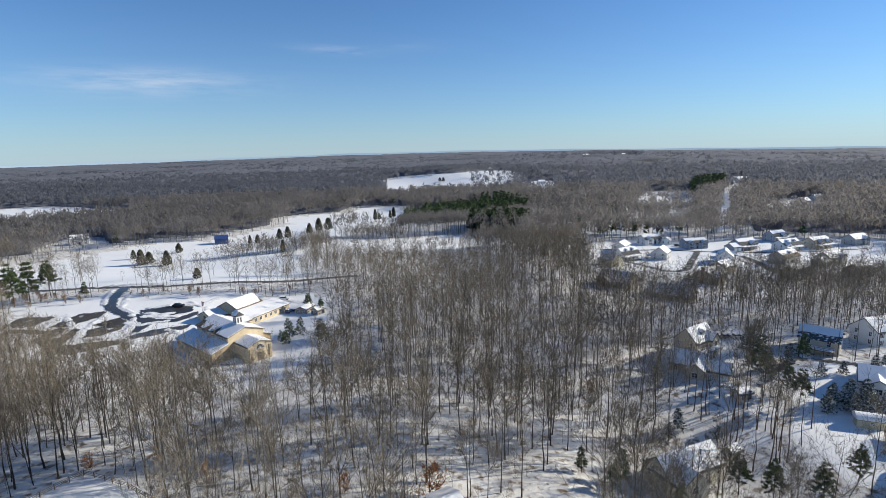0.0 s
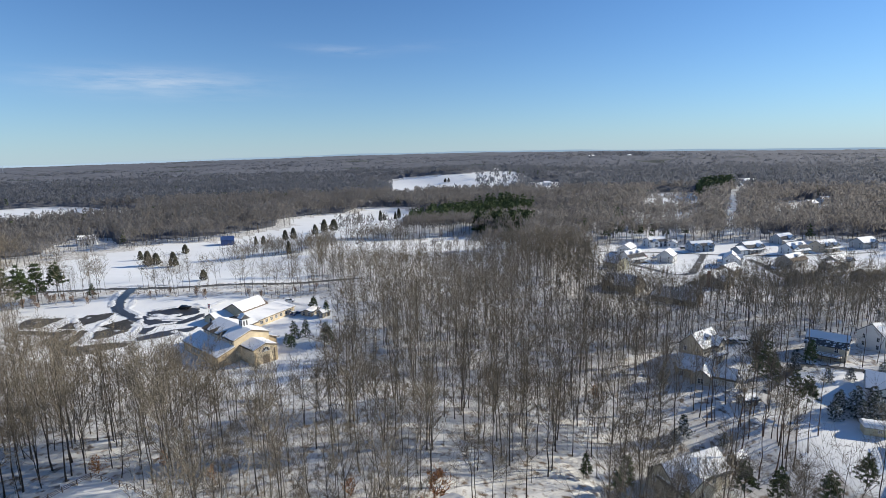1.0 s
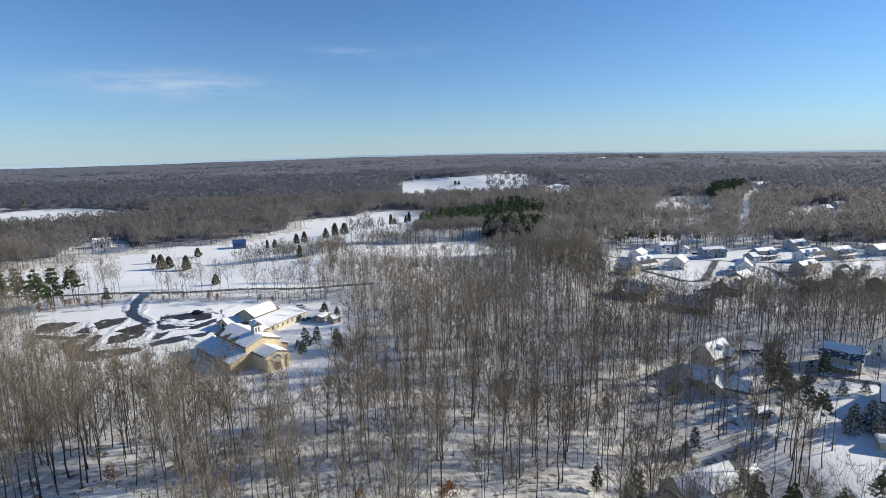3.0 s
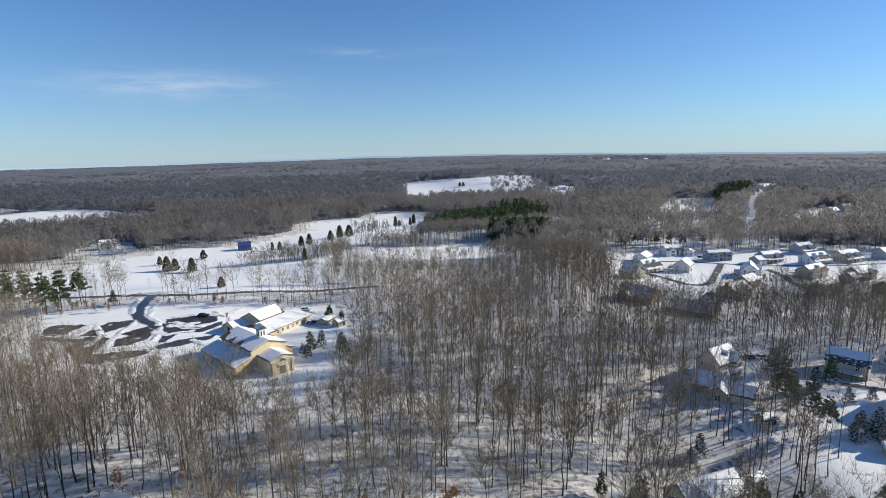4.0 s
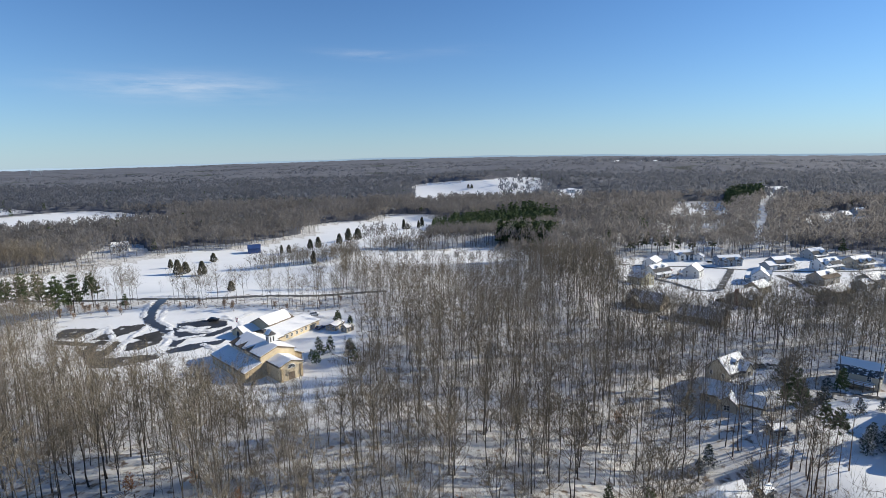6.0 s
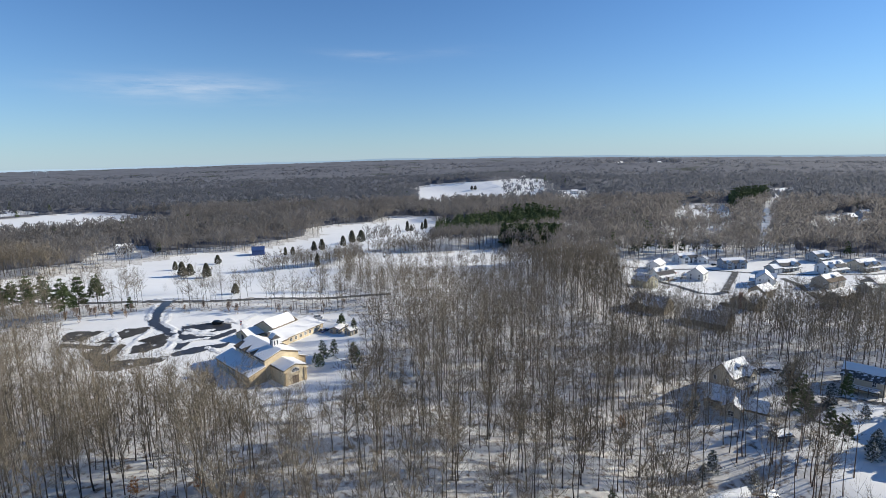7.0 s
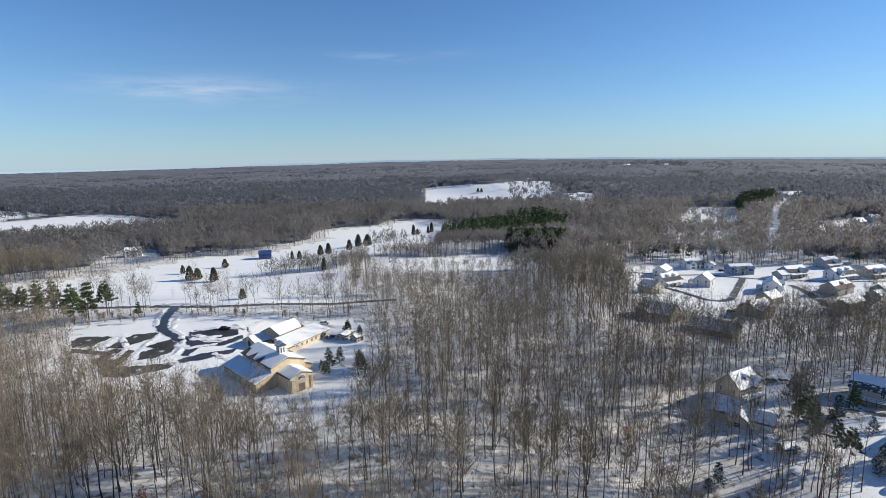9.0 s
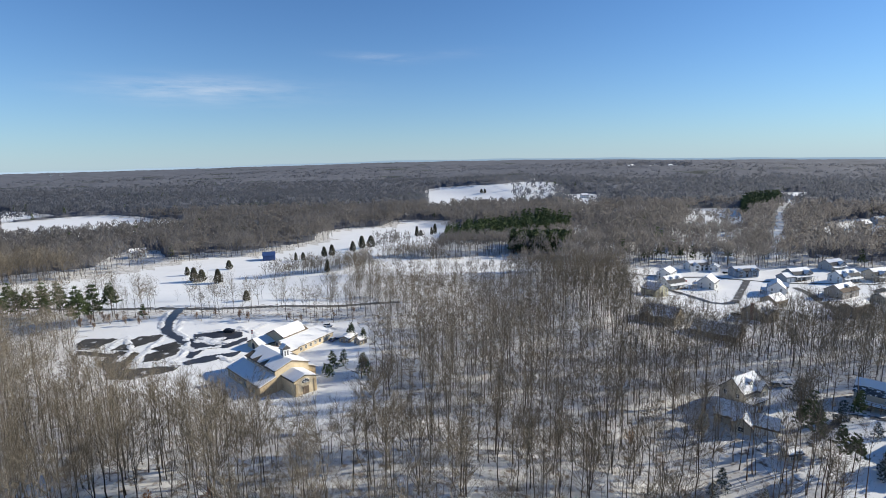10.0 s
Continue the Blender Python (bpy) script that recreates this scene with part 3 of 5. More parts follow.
def twig_dome(rng, height, radius, low, sprays, length, width, loose=0.5):
    """A leafless tree seen from afar: a trunk under a rounded, gappy crown of upward twig sprays."""
    z = rng.uniform(-0.25, 1.0, sprays)
    a = rng.random(sprays) * 6.2832
    n = np.stack([np.sqrt(1 - z * z) * np.cos(a), np.sqrt(1 - z * z) * np.sin(a), z], 1)
    half = height * (1 - low) / 2
    axes = np.array([radius, radius, half])
    uneven = 1 + 0.16 * np.sin(2 * a + rng.random() * 6) + 0.12 * np.sin(5 * a + 4 * z)
    c = n * axes * (uneven * rng.uniform(0.72, 1.05, sprays))[:, None] + np.array([0, 0, height - half - length * 0.4])
    nn = unit(unit(n / axes) + rng.normal(0, loose, (sprays, 3)))
    rise = np.array([0, 0, 1.0]) + 0.5 * n + rng.normal(0, 0.25, (sprays, 3))
    t = unit(rise - nn * np.sum(rise * nn, 1, keepdims=True))
    b = np.cross(nn, t)
    w, L = (width * rng.uniform(0.6, 1.4, sprays))[:, None], (length * rng.uniform(0.6, 1.3, sprays))[:, None]
    V = np.stack([c + b * w, c - b * w, c + t * L], 1).reshape(-1, 3)
    trunk = tubes(np.array([[0, 0, -0.6]]), np.array([[rng.normal(0, 0.4), rng.normal(0, 0.4), height * 0.7]]), np.array([0.2]), np.array([0.1]), 3)
    return trunk, (V, np.arange(3 * sprays).reshape(-1, 3))


def scatter(rng, x0, x1, y0, y1, cell, accept):
    """Jittered places on a grid where accept(x, y) gives the chance of one."""
    gx, gy = np.meshgrid(np.arange(x0, x1, cell), np.arange(y0, y1, cell), indexing="ij")
    x = gx.ravel() + rng.uniform(0, cell, gx.size)
    y = gy.ravel() + rng.uniform(0, cell, gx.size)
    keep = rng.random(gx.size) < accept(x, y)
    return x[keep], y[keep]


HOUSE_SPOTS = []  # (x, y, radius) kept free of trees


def wedge(x, y, margin=1.0):
    """Within the strip of country that the flight overlooks."""
    a = np.degrees(np.arctan2(x, y))
    return (a > -47 * margin) & (a < 43 * margin)


ROW_ZONE = [(-245, 222), (-245, 264), (-40, 264), (-36, 226)]
HEDGE = [(-146, 330), (-127, 347), (-100, 351), (-83, 379), (-61, 402), (-25, 389)]
GARDEN_STRIP = [(32, 78), (48, 76), (62, 95), (60, 104), (41, 104)]
FIELD_GROVE = [(-266, 325), (-308, 395), (-324, 456), (-288, 446), (-234, 369), (-245, 335)]
EAST_YARDS = [(54, 95), (150, 88), (165, 200), (64, 200), (52, 130)]
PINE_BLOCK_A = [(-39, 492), (0, 468), (24, 495), (82, 556), (97, 603), (63, 627), (23, 597), (-42, 565)]
PINE_BLOCK_C = [(307, 668), (342, 682), (401, 759), (449, 854), (393, 821), (357, 772)]
PINE_BLOCK_B = [(20, 416), (58, 404), (70, 432), (70, 468), (22, 468)]


def tallness(x, y):
    """How tall the woods grow: low young growth beyond the church, full height elsewhere."""
    young = np.clip((y - 190) / 45, 0, 1) * np.clip((345 - y) / 30, 0, 1) * np.clip((38 - x) / 25, 0, 1) * np.clip((x + 75) / 20, 0, 1)
    edge = np.clip((x - 68) / 20, 0, 1) * np.clip((y - 196) / 25, 0, 1) * np.clip((300 - y) / 25, 0, 1)
    scrubby = np.clip((y - 425) / 30, 0, 1) * np.clip((610 - y) / 20, 0, 1) * np.clip((x + 62) / 10, 0, 1) * np.clip((130 - x) / 30, 0, 1)
    rim = 126 + (-40 - x) * 0.375
    by_church = np.where((x < -30) & (y < 175), np.clip(0.5 + (rim - y) / 42, np.where(x < -115, 0.52, 0.42), 1.0), 1.0)
    by_church = np.where((x < -150) & (y >= 165) & (y < 222), np.where(y < 205, 0.7, 0.5), by_church)
    row = np.where(inside(ROW_ZONE, x, y), np.where(x > -150, np.where(x > -105, 0.9, 0.8), 0.9), 1.0)
    row = np.where(inside(NORTH_CLEARING, x, y), 0.32, row) * (1 - 0.42 * np.clip((y - 255) / 40, 0, 1) * np.clip((400 - y) / 30, 0, 1) * np.clip((30 - x) / 25, 0, 1) * np.clip((x + 80) / 10, 0, 1))
    return np.clip(row * (1 - 0.25 * young - 0.16 * edge - np.where(x < -20, 0.5, 0.3) * scrubby) * by_church, 0.2, 1)


def density(x, y):
    """The chance of a woodland tree."""
    d = np.where(open_land(x, y), 0.0, 1.0)
    d = np.where(inside(ROW_ZONE, x, y), np.where((y > 233) & (y < 243), 0.15, np.where((y > 243) & (x > -190) & (x < -84), 0.06, np.where(x > -135, 1.7, np.where(x < -155, np.where(x < -190, 0.3, 0.55), 0.3)) * np.where(wander(x, y, 7.0, 3) > -0.05, 1.5, 0.35))), d)
    d = np.where(inside(ROW_ZONE, x, y) & (x > -72) & (along(ROAD, x, y) > 6), 1.0, d)
    d = np.where(inside(EAST_YARDS, x, y) & (d > 0), np.where(y > 164, 1.0, 0.52), d)
    d = np.where(inside(NORTH_CLEARING, x, y), 0.14, d)
    d = np.where((x > 78) & (y > 205) & (y < 300) & (d > 0), np.where((y > 231) & (x > 70), 0.34, 1.3), d)
    d = np.where(inside(MID_HOMES, x, y), 0.5, d)
    d = np.where((x > 44) & (x < 78) & (y < 101) & (d > 0), 0.5, d)
    d = np.where(inside(GARDEN_STRIP, x, y), 0.12 * d, np.where(inside(FIELD_GROVE, x, y), 0.3 * d, d))
    for b in (PINE_BLOCK_A, PINE_BLOCK_B, PINE_BLOCK_C):
        d = np.where(inside(b, x, y), 0.06, d)
    # thin trees on the near and eastern rims of the far fields
    d = np.where((inside(HILL_FIELD, x, y) & (x > 55)) | (inside(EAST_FIELD, x, y) & (y < 640)) | (inside(WEST_FIELD, x, y) & (x > -470 + 0.6 * (y - 480)) & (y < 560)) | inside(EAST_HOMES, x, y) & (y < 545) | inside(HILL_FIELD_B, x, y) & (y < 860), 0.3, d)
    for line, wd in ((ROAD, 5), (DRIVE, 5), (ESTATE_BEND, 5), (ESTATE_STREET, 5), (ESTATE_LANE, 5)):
        d = np.where(along(line, x, y) < wd, 0, d)
    for hx, hy, hr in HOUSE_SPOTS:
        d = np.where((x - hx) ** 2 + (y - hy) ** 2 < hr * hr, 0, d)
    d = d * np.clip(0.86 + 0.35 * wander(x, y, 11.0, 1), 0.3, 1)
    d = d * np.where(y < 240, np.where(y < 152, np.clip(0.80 - x / 220, 0.74, 1.0), 0.92), 1)
    d = np.where((x < -34) & (y < 175) & (y > 92 + (-40 - x) * 0.375), 0.72 * d, d)
    d = np.where((x > -36) & (x < 2) & (y > 110) & (y < 150), 0.62 * d, np.where((x > -30) & (x < 2) & (y < 150), 0.85 * d, d))
    # the wood thins towards the churchyard
    d = np.where((y > 118) & (y < 232) & (x > -60) & (x < 0), d * np.clip((x + 46 + 7 * wander(x, y, 13.0, 6)) / 26, 0.22, 1), d)
    d = np.where((x > -52) & (x < -12) & (y < 105), 0.7 * d, d)
    # a thin strip that runs back through the wood west of the estate
    d = np.where((x > 30) & (x < 56) & (y > 190) & (y < 258), 0.6 * d, np.where((x > 56) & (y > 150) & (y < 231), 0.92 * d, d))
    d = np.where((x > -68) & (x < -12) & (y > 384) & (y < 560), np.where(x < -38, 0.15, 1.0) * d, d)
    return d * np.where(wedge(x, y, 1.05), 1, 0)


# ---- buildings ----
def loft(stations, m=None):
    """A closed skin through profiles of (y, z) at places along x."""
    n = len(stations[0][1])
    v = [(px, yy, zz) for px, pr in stations for yy, zz in pr]
    f = [(i * n + k, i * n + (k + 1) % n, (i + 1) * n + (k + 1) % n, (i + 1) * n + k) for i in range(len(stations) - 1) for k in range(n)]
    f += [tuple(range(n - 1, -1, -1)), tuple(range((len(stations) - 1) * n, len(stations) * n))]
    return Mesh().add(v, f, m)


def gable(parent, length, width, eave, rise, wall_mat, roof_mat, m=None, base=-1.6, over=0.45, snow=0.2, gap=0.22, walls=True, bare=(), notches=()):
    """Walls, pitched roof and its snow; the ridge runs along local x, centred on the origin. bare: slopes ('front', 'back') whose snow has slid; notches: stations where patches are gone."""
    m = m or Matrix()
    h, L = width / 2, length / 2
    if walls:
        part("wall", Mesh().prism([(-h, base), (h, base), (h, eave), (0, eave + rise), (-h, eave)], -L, L, m), wall_mat, parent)
    k = rise / h
    t = 0.16
    ho, Lo = h + over, L + over * 0.8
    top_z = eave + rise
    low_z = eave - k * over
    prof = [(-ho, low_z + 0.02), (0, top_z + 0.02), (ho, low_z + 0.02), (ho, low_z + 0.02 + t), (0, top_z + 0.02 + t * 1.1), (-ho, low_z + 0.02 + t)]
    part("roof", loft([(-Lo, prof), (Lo, prof)], m), roof_mat, parent)
    e, n, st = 0.03 + t, 12, []
    for i in range(n + 1):
        px = -Lo + gap * 0.6 + (2 * Lo - gap * 1.2) * i / n
        out = [(ho * 0.55 if side in bare else ho - gap) - (0.28 if side in bare else 0.2) * (0.5 + 0.5 * math.sin(i * (0.75 if side in bare else 2.3) + length * 3 + q * 2)) for q, side in enumerate(("front", "back"))]
        if i in notches:
            out = [o * 0.5 for o in out]
        z0, z1 = top_z - k * out[0] + e, top_z - k * out[1] + e
        st.append((px, [(-out[0], z0), (0, top_z + e), (out[1], z1), (out[1] - 0.05, z1 + snow * 0.8), (0, top_z + e + snow), (-out[0] + 0.05, z0 + snow * 0.8)]))
    s = loft(st, m)
    part("snow_cover", s, ROOF_SNOW, parent, "smooth white snow on the roof")


WINDOW_MESHES = {}


def window(parent, w, h, m, shutters=False, mat=None):
    """A window in a wall; local x across, -y outward, at its centre."""
    if (w, h) not in WINDOW_MESHES:
        b, c = 0.09, 0.03
        gx, gz = [-w / 2 - b, -w / 2, -c, c, w / 2, w / 2 + b], [-h / 2 - b, -h / 2, -c, c, h / 2, h / 2 + b]
        v = [(px, yy, pz) for yy in (-0.06, 0.02) for px in gx for pz in gz]
        solid = lambda i, j: 0 <= i < 5 and 0 <= j < 5 and not (i in (1, 3) and j in (1, 3))
        f = []
        for i in range(5):
            for j in range(5):
                if not solid(i, j):
                    continue
                a, d, e, g = i * 6 + j, (i + 1) * 6 + j, (i + 1) * 6 + j + 1, i * 6 + j + 1
                f.append((a, d, e, g))
                for di, dj, p, q in ((-1, 0, g, a), (1, 0, d, e), (0, -1, a, d), (0, 1, e, g)):
                    if not solid(i + di, j + dj):
                        f.append((q, p, p + 36, q + 36))
        WINDOW_MESHES[(w, h)] = (Mesh().add(v, f).data("window", WHITE), Mesh().box(-w / 2, w / 2, -0.02, 0.01, -h / 2, h / 2).data("pane", GLASS),
                                 [Mesh().box(sx * (w / 2 + 0.29) - 0.19, sx * (w / 2 + 0.29) + 0.19, -0.05, 0.01, -h / 2 - b, h / 2 + b).data("shutter", SHUTTER) for sx in (-1, 1)])
    frame_data, pane_data, shutter_data = WINDOW_MESHES[(w, h)]
    win = part("window", frame_data, None, parent, "white-framed sash window", m)
    part("pane", pane_data, None, win, "dark reflecting glass")
    if shutters:
        for sd in shutter_data:
            part("shutter", sd, None, win, "dark painted shutter")


FACES = {"front": 0, "right": 90, "back": 180, "left": 270}


def face(side, off, along_x, z, m=None):
    """A place on one wall: off from the middle, along_x across it, at height z."""
    return (m or Matrix()) @ pose(0, 0, 0, 0, 0, FACES[side]) @ pose(along_x, -off, z)


def house(x, y, heading, label, w=12, d=9, eave=5.4, rise=3.2, colour="white", roof=None, turned=False, cross=None, second=None, garage=None, dormers=0, porch=False,
          chimney=False, shutters=False, deck=False, z=None, rows=2, bare=(), group="houses of the estate", category="house"):
    """A detached house. heading: the degrees its front (-y) is turned; turned: the ridge runs front to back.
    cross, second=(offset, width, projection) of front gables; garage=(side, width, depth)."""
    wall_mat, roof_mat = SIDINGS[colour], roof or SHINGLE
    if group == "houses of the estate":
        eave, rise = 0.9 * eave, 0.9 * rise
    top = tagged(new("house"), label, category, group)
    top.matrix_basis = pose(x, y, ground_z(x, y) if z is None else z, 0, 0, heading)
    HOUSE_SPOTS.append((x, y, max(w, d) * 0.62 + 1.5))
    if turned:
        gable(top, d, w, eave, rise, wall_mat, roof_mat, pose(0, 0, 0, 0, 0, 90), bare=bare)
    else:
        gable(top, w, d, eave, rise, wall_mat, roof_mat, bare=bare)
    rows = rows if eave > 3.6 else 1
    step = eave / rows
    for zc in [step * (i + 0.55) for i in range(rows)]:
        n = max(2, int(w / 3.1))
        for i in range(n):
            px = -w / 2 + (i + 0.5) * w / n
            if any(abs(px - g[0]) < g[1] / 2 + 0.4 for g in (cross, second) if g):
                continue
            if zc < 3 and i == n // 2:
                part("door", Mesh().box(-0.5, 0.5, -0.07, 0.02, 0, 2.1).box(-0.62, -0.5, -0.09, 0.02, 0, 2.2).box(0.5, 0.62, -0.09, 0.02, 0, 2.2).box(-0.62, 0.62, -0.09, 0.02, 2.1, 2.24), SHUTTER, top, "dark front door",
                     face("front", d / 2, px, 0.15))
                continue
            window(top, 0.95, 1.45, face("front", d / 2, px, zc), shutters)
        for side in ("left", "right"):
            for i in range(2):
                window(top, 0.85, 1.35, face(side, w / 2, (-0.25 + 0.5 * i) * d, zc), False)
        for i in range(max(2, int(w / 3.6))):
            window(top, 0.9, 1.35, face("back", d / 2, -w / 2 + (i + 0.5) * w / max(2, int(w / 3.6)), zc), False)
    if turned:
        window(top, 0.8, 1.0, face("front", d / 2, 0, eave + rise * 0.4))
    for cx, cw, cp in [g for g in (cross, second) if g]:
        m = pose(cx, -d / 2 - cp / 2 + 0.75, 0, 0, 0, 90)
        gable(top, cp + 1.5 + d * 0.4, cw, eave, rise * 0.85 * min(1.0, cw / d + 0.15), wall_mat, roof_mat, m @ pose(d * 0.2, 0, 0))
        off = d / 2 + cp + 0.0
        for zc in [step * (i + 0.55) for i in range(rows)]:
            window(top, 1.5, 1.4, face("front", off, cx, zc), shutters)
    if garage:
        side, gw, gd = garage
        s = 1 if side == "right" else -1
        m = pose(s * (w / 2 + gw / 2 - 0.02), -d / 2 + gd / 2 - 1.0, 0)
        gable(top, gw, gd, 2.9, 2.1, wall_mat, roof_mat, m)
        for i in (-1, 1):
            g = Mesh().box(-1.2, 1.2, -0.06, 0.02, 0, 2.2)
            for q in range(3):
                g.box(-1.15, 1.15, -0.09, -0.05, 0.08 + q * 0.72, 0.7 + q * 0.72)
            part("garage_door", g, WHITE, top, "white panelled garage door", m @ pose(i * gw * 0.24, -gd / 2, 0.1))
    for i in range(dormers):
        px = (i - (dormers - 1) / 2) * w / max(dormers, 1) * 0.8
        yy = -d * 0.27
        zr = eave + rise * (1 - abs(yy) / (d / 2)) - 0.5
        m = pose(px, yy, zr, 0, 0, 90)
        gable(top, 2.2, 1.5, 1.1, 0.75, wall_mat, roof_mat, m @ pose(0.6, 0, 0), base=-0.3, over=0.15, snow=0.1, gap=0.08)
        window(top, 0.75, 0.75, pose(px, yy - 0.52, zr + 0.6))
    if porch:
        p = Mesh().prism([(-d / 2 - 2.3, 2.45), (-d / 2, 3.0), (-d / 2, 3.15), (-d / 2 - 2.3, 2.6)], -w / 2 + 0.2, w / 2 - 0.2)
        part("porch_roof", p, roof_mat, top)
        part("porch_snow", Mesh().prism([(-d / 2 - 2.2, 2.63), (-d / 2 - 0.02, 3.17), (-d / 2 - 0.02, 3.36), (-d / 2 - 2.15, 2.8)], -w / 2 + 0.3, w / 2 - 0.3), ROOF_SNOW, top, "snow lying on the porch roof")
        for i in range(5):
            px = -w / 2 + 0.45 + i * (w - 0.9) / 4
            part("porch_post", Mesh().box(px - 0.08, px + 0.08, -d / 2 - 2.15, -d / 2 - 2.0, -0.8, 2.5), WHITE, top)
        part("porch_floor", Mesh().box(-w / 2 + 0.2, w / 2 - 0.2, -d / 2 - 2.3, -d / 2, -0.9, 0.1), DECK, top)
    if chimney:
        c = Mesh().box(-w / 2 - 0.6, -w / 2 + 0.12, -0.7, 0.7, -1.5, eave + rise + 0.9).box(-w / 2 - 0.7, -w / 2 + 0.2, -0.8, 0.8, eave + rise + 0.9, eave + rise + 1.05)
        part("chimney", c, RED_BRICK, top, "brick end chimney")
    if deck:
        part("deck", Mesh().box(-w / 2 + 1, w / 2 - 2, d / 2, d / 2 + 3.4, 1.9, 2.1), DECK, top, "timber deck on posts")
        for i in range(4):
            px = -w / 2 + 1.2 + i * (w - 3.6) / 3
            part("deck_post", Mesh().box(px - 0.08, px + 0.08, d / 2 + 3.2, d / 2 + 3.36, -2.0, 3.0), DECK, top)
        part("deck_rail", Mesh().box(-w / 2 + 1, w / 2 - 2, d / 2 + 3.25, d / 2 + 3.33, 2.95, 3.05).box(-w / 2 + 1, w / 2 - 2, d / 2 + 3.25, d / 2 + 3.33, 2.5, 2.56), DECK, top)
        part("deck_snow", Mesh().box(-w / 2 + 1.1, w / 2 - 2.1, d / 2 + 0.1, d / 2 + 3.1, 2.1, 2.28), ROOF_SNOW, top)
    return top


# the estate beyond the woods
house(120, 357, 55, "white two-storey house with snowy roof at the estate's edge", 13, 9, 4.7, 2.8, "white")
house(114, 330, 30, "white house with dormers, long porch and snowy roof", 14, 9, 4.6, 3.6, "white", dormers=2, porch=True, bare=("front",))
house(95.8, 303, 35, "pale yellow house with a snowy gable roof", 10.5, 10, 4.6, 3.2, "yellow", turned=True)
house(147.5, 380, 18, "white house with a cream gable end and shutters", 14, 9, 4.7, 2.8, "white", shutters=True, cross=(-3, 5, 1.0), bare=("front",))
house(159, 377, 60, "small white snow-roofed garage building", 6.5, 6.5, 3.2, 2.0, "white", rows=1, category="garage")
house(136.5, 331, 55, "pale grey gabled house with its long wall in shade", 11, 9.5, 4.8, 3.8, "pale", deck=True)
house(170.5, 360, 8, "blue-grey two-storey house with twin front gables", 15.5, 9, 4.8, 2.6, "blue", cross=(-4.6, 4.2, 0.8), second=(4.6, 4.2, 0.8), shutters=True, bare=("front",))
house(199, 350, 20, "grey house with front gable, garage and porch", 15, 9, 4.6, 3.2, "grey", cross=(3.0, 5, 1.2), porch=True, garage=("left", 7, 7.5), bare=("front",))
house(168, 314, 62, "white house with a steep snowy roof", 12, 9, 4.7, 3.8, "white", cross=(3.0, 4.5, 1.2), deck=True)
house(236, 376, 25, "pale grey house with tall front gable", 14, 9, 4.7, 3.2, "grey", cross=(2.5, 5, 1.2), porch=True, bare=("front",))
house(222, 341, 22, "white house with dormers and a wide porch", 16, 9, 4.6, 3.2, "white", dormers=2, porch=True, cross=(-4.6, 4.7, 1.0), bare=("front",))
house(245, 346, 22, "beige house with snowy cross gables", 16, 9.5, 4.7, 3.2, "beige", cross=(-3, 4.7, 1.2), second=(4.0, 4.2, 0.8), porch=True, bare=("front",))
house(275, 352, 20, "grey house with a snowy gable roof", 14, 9, 4.7, 3.2, "grey", cross=(3, 4.6, 1.2))
house(198, 305, 30, "grey-brown house with its snow-covered roof half in shade", 16, 9.5, 4.7, 3.4, "taupe", deck=True, bare=("front",), dormers=1, roof=BROWN_SHINGLE)
house(219, 297, 25, "brown and white house with snowy roofs", 15, 9, 4.7, 3.2, "beige", cross=(3, 4.7, 1.2), garage=("left", 7, 7.5))
house(130.5, 256, 35, "brown house with a broad snowy roof at the wood's edge", 14, 10, 4.8, 3.4, "tan", cross=(-3.5, 6, 2.5), deck=True, chimney=True, roof=BROWN_SHINGLE)
house(151, 284, 35, "tan house with a low snowy roof", 11, 8.5, 4.2, 3.0, "tan", roof=BROWN_SHINGLE)
house(82, 247, -40, "large brown house standing in tree shade", 16, 12, 3.4, 4.4, "tan", cross=(-4, 6, 2), roof=SHINGLE)
house(98.5, 226, -42, "wide house with a shaded snowy roof among bare trees", 18, 12, 2.6, 3.8, "brown", roof=BROWN_SHINGLE)
house(178, 263, 30, "dark-roofed tan house among bare trees", 15, 9, 4.8, 3.2, "tan", roof=BROWN_SHINGLE, bare=("front",))
house(208, 262, 30, "brown house with a dark roof in the woods", 13, 9, 4.8, 3.2, "brown", roof=BROWN_SHINGLE, bare=("front",))

# the yards below the flight
NEAR = "houses of the wooded lane"
house(79.5, 163, 33, "beige house with steep snowy roof, dormers and porch", 10.5, 8.0, 5.2, 3.8, "beige", dormers=1, cross=(3.3, 4.2, 1.0), porch=True, group=NEAR)
house(73.0, 151.5, -34, "tan house with stepped snowy gables facing the woods", 10, 8.5, 3.0, 3.0, "beige", cross=(2.4, 5.0, 3.2), garage=("right", 6, 6), roof=BROWN_SHINGLE, group=NEAR, z=-9.4)
house(116.5, 158.5, 139, "beige house with a patchy snowy dark roof", 10.5, 9.5, 4.4, 2.6, "beige", deck=True, roof=PATCHY_SHINGLE, group=NEAR, z=-6.4, bare=("back",))
house(141, 166, 15, "white house with shuttered windows and snowy roof", 14, 9, 5.0, 3.4, "white", shutters=True, group=NEAR)
house(116, 131, -35, "white house with a broad snow-covered roof", 14, 11, 3.1, 2.7, "white", cross=(-3, 5.5, 2), group=NEAR)
house(51.2, 106.7, 23, "pale yellow house with snowy cross-gabled roof", 15.5, 8, 5.0, 3.2, "cream", cross=(-4.2, 7.4, 3.2), group=NEAR, z=-16.2)
house(110, 99, 20, "white house beside a sunken snowy yard", 13, 10, 6.0, 3.2, "white", group=NEAR)
house(-3, 85, 30, "house with a flat-pitched snowy roof below the woods", 10, 8, 2.6, 1.4, "cream", rows=1, group=NEAR)
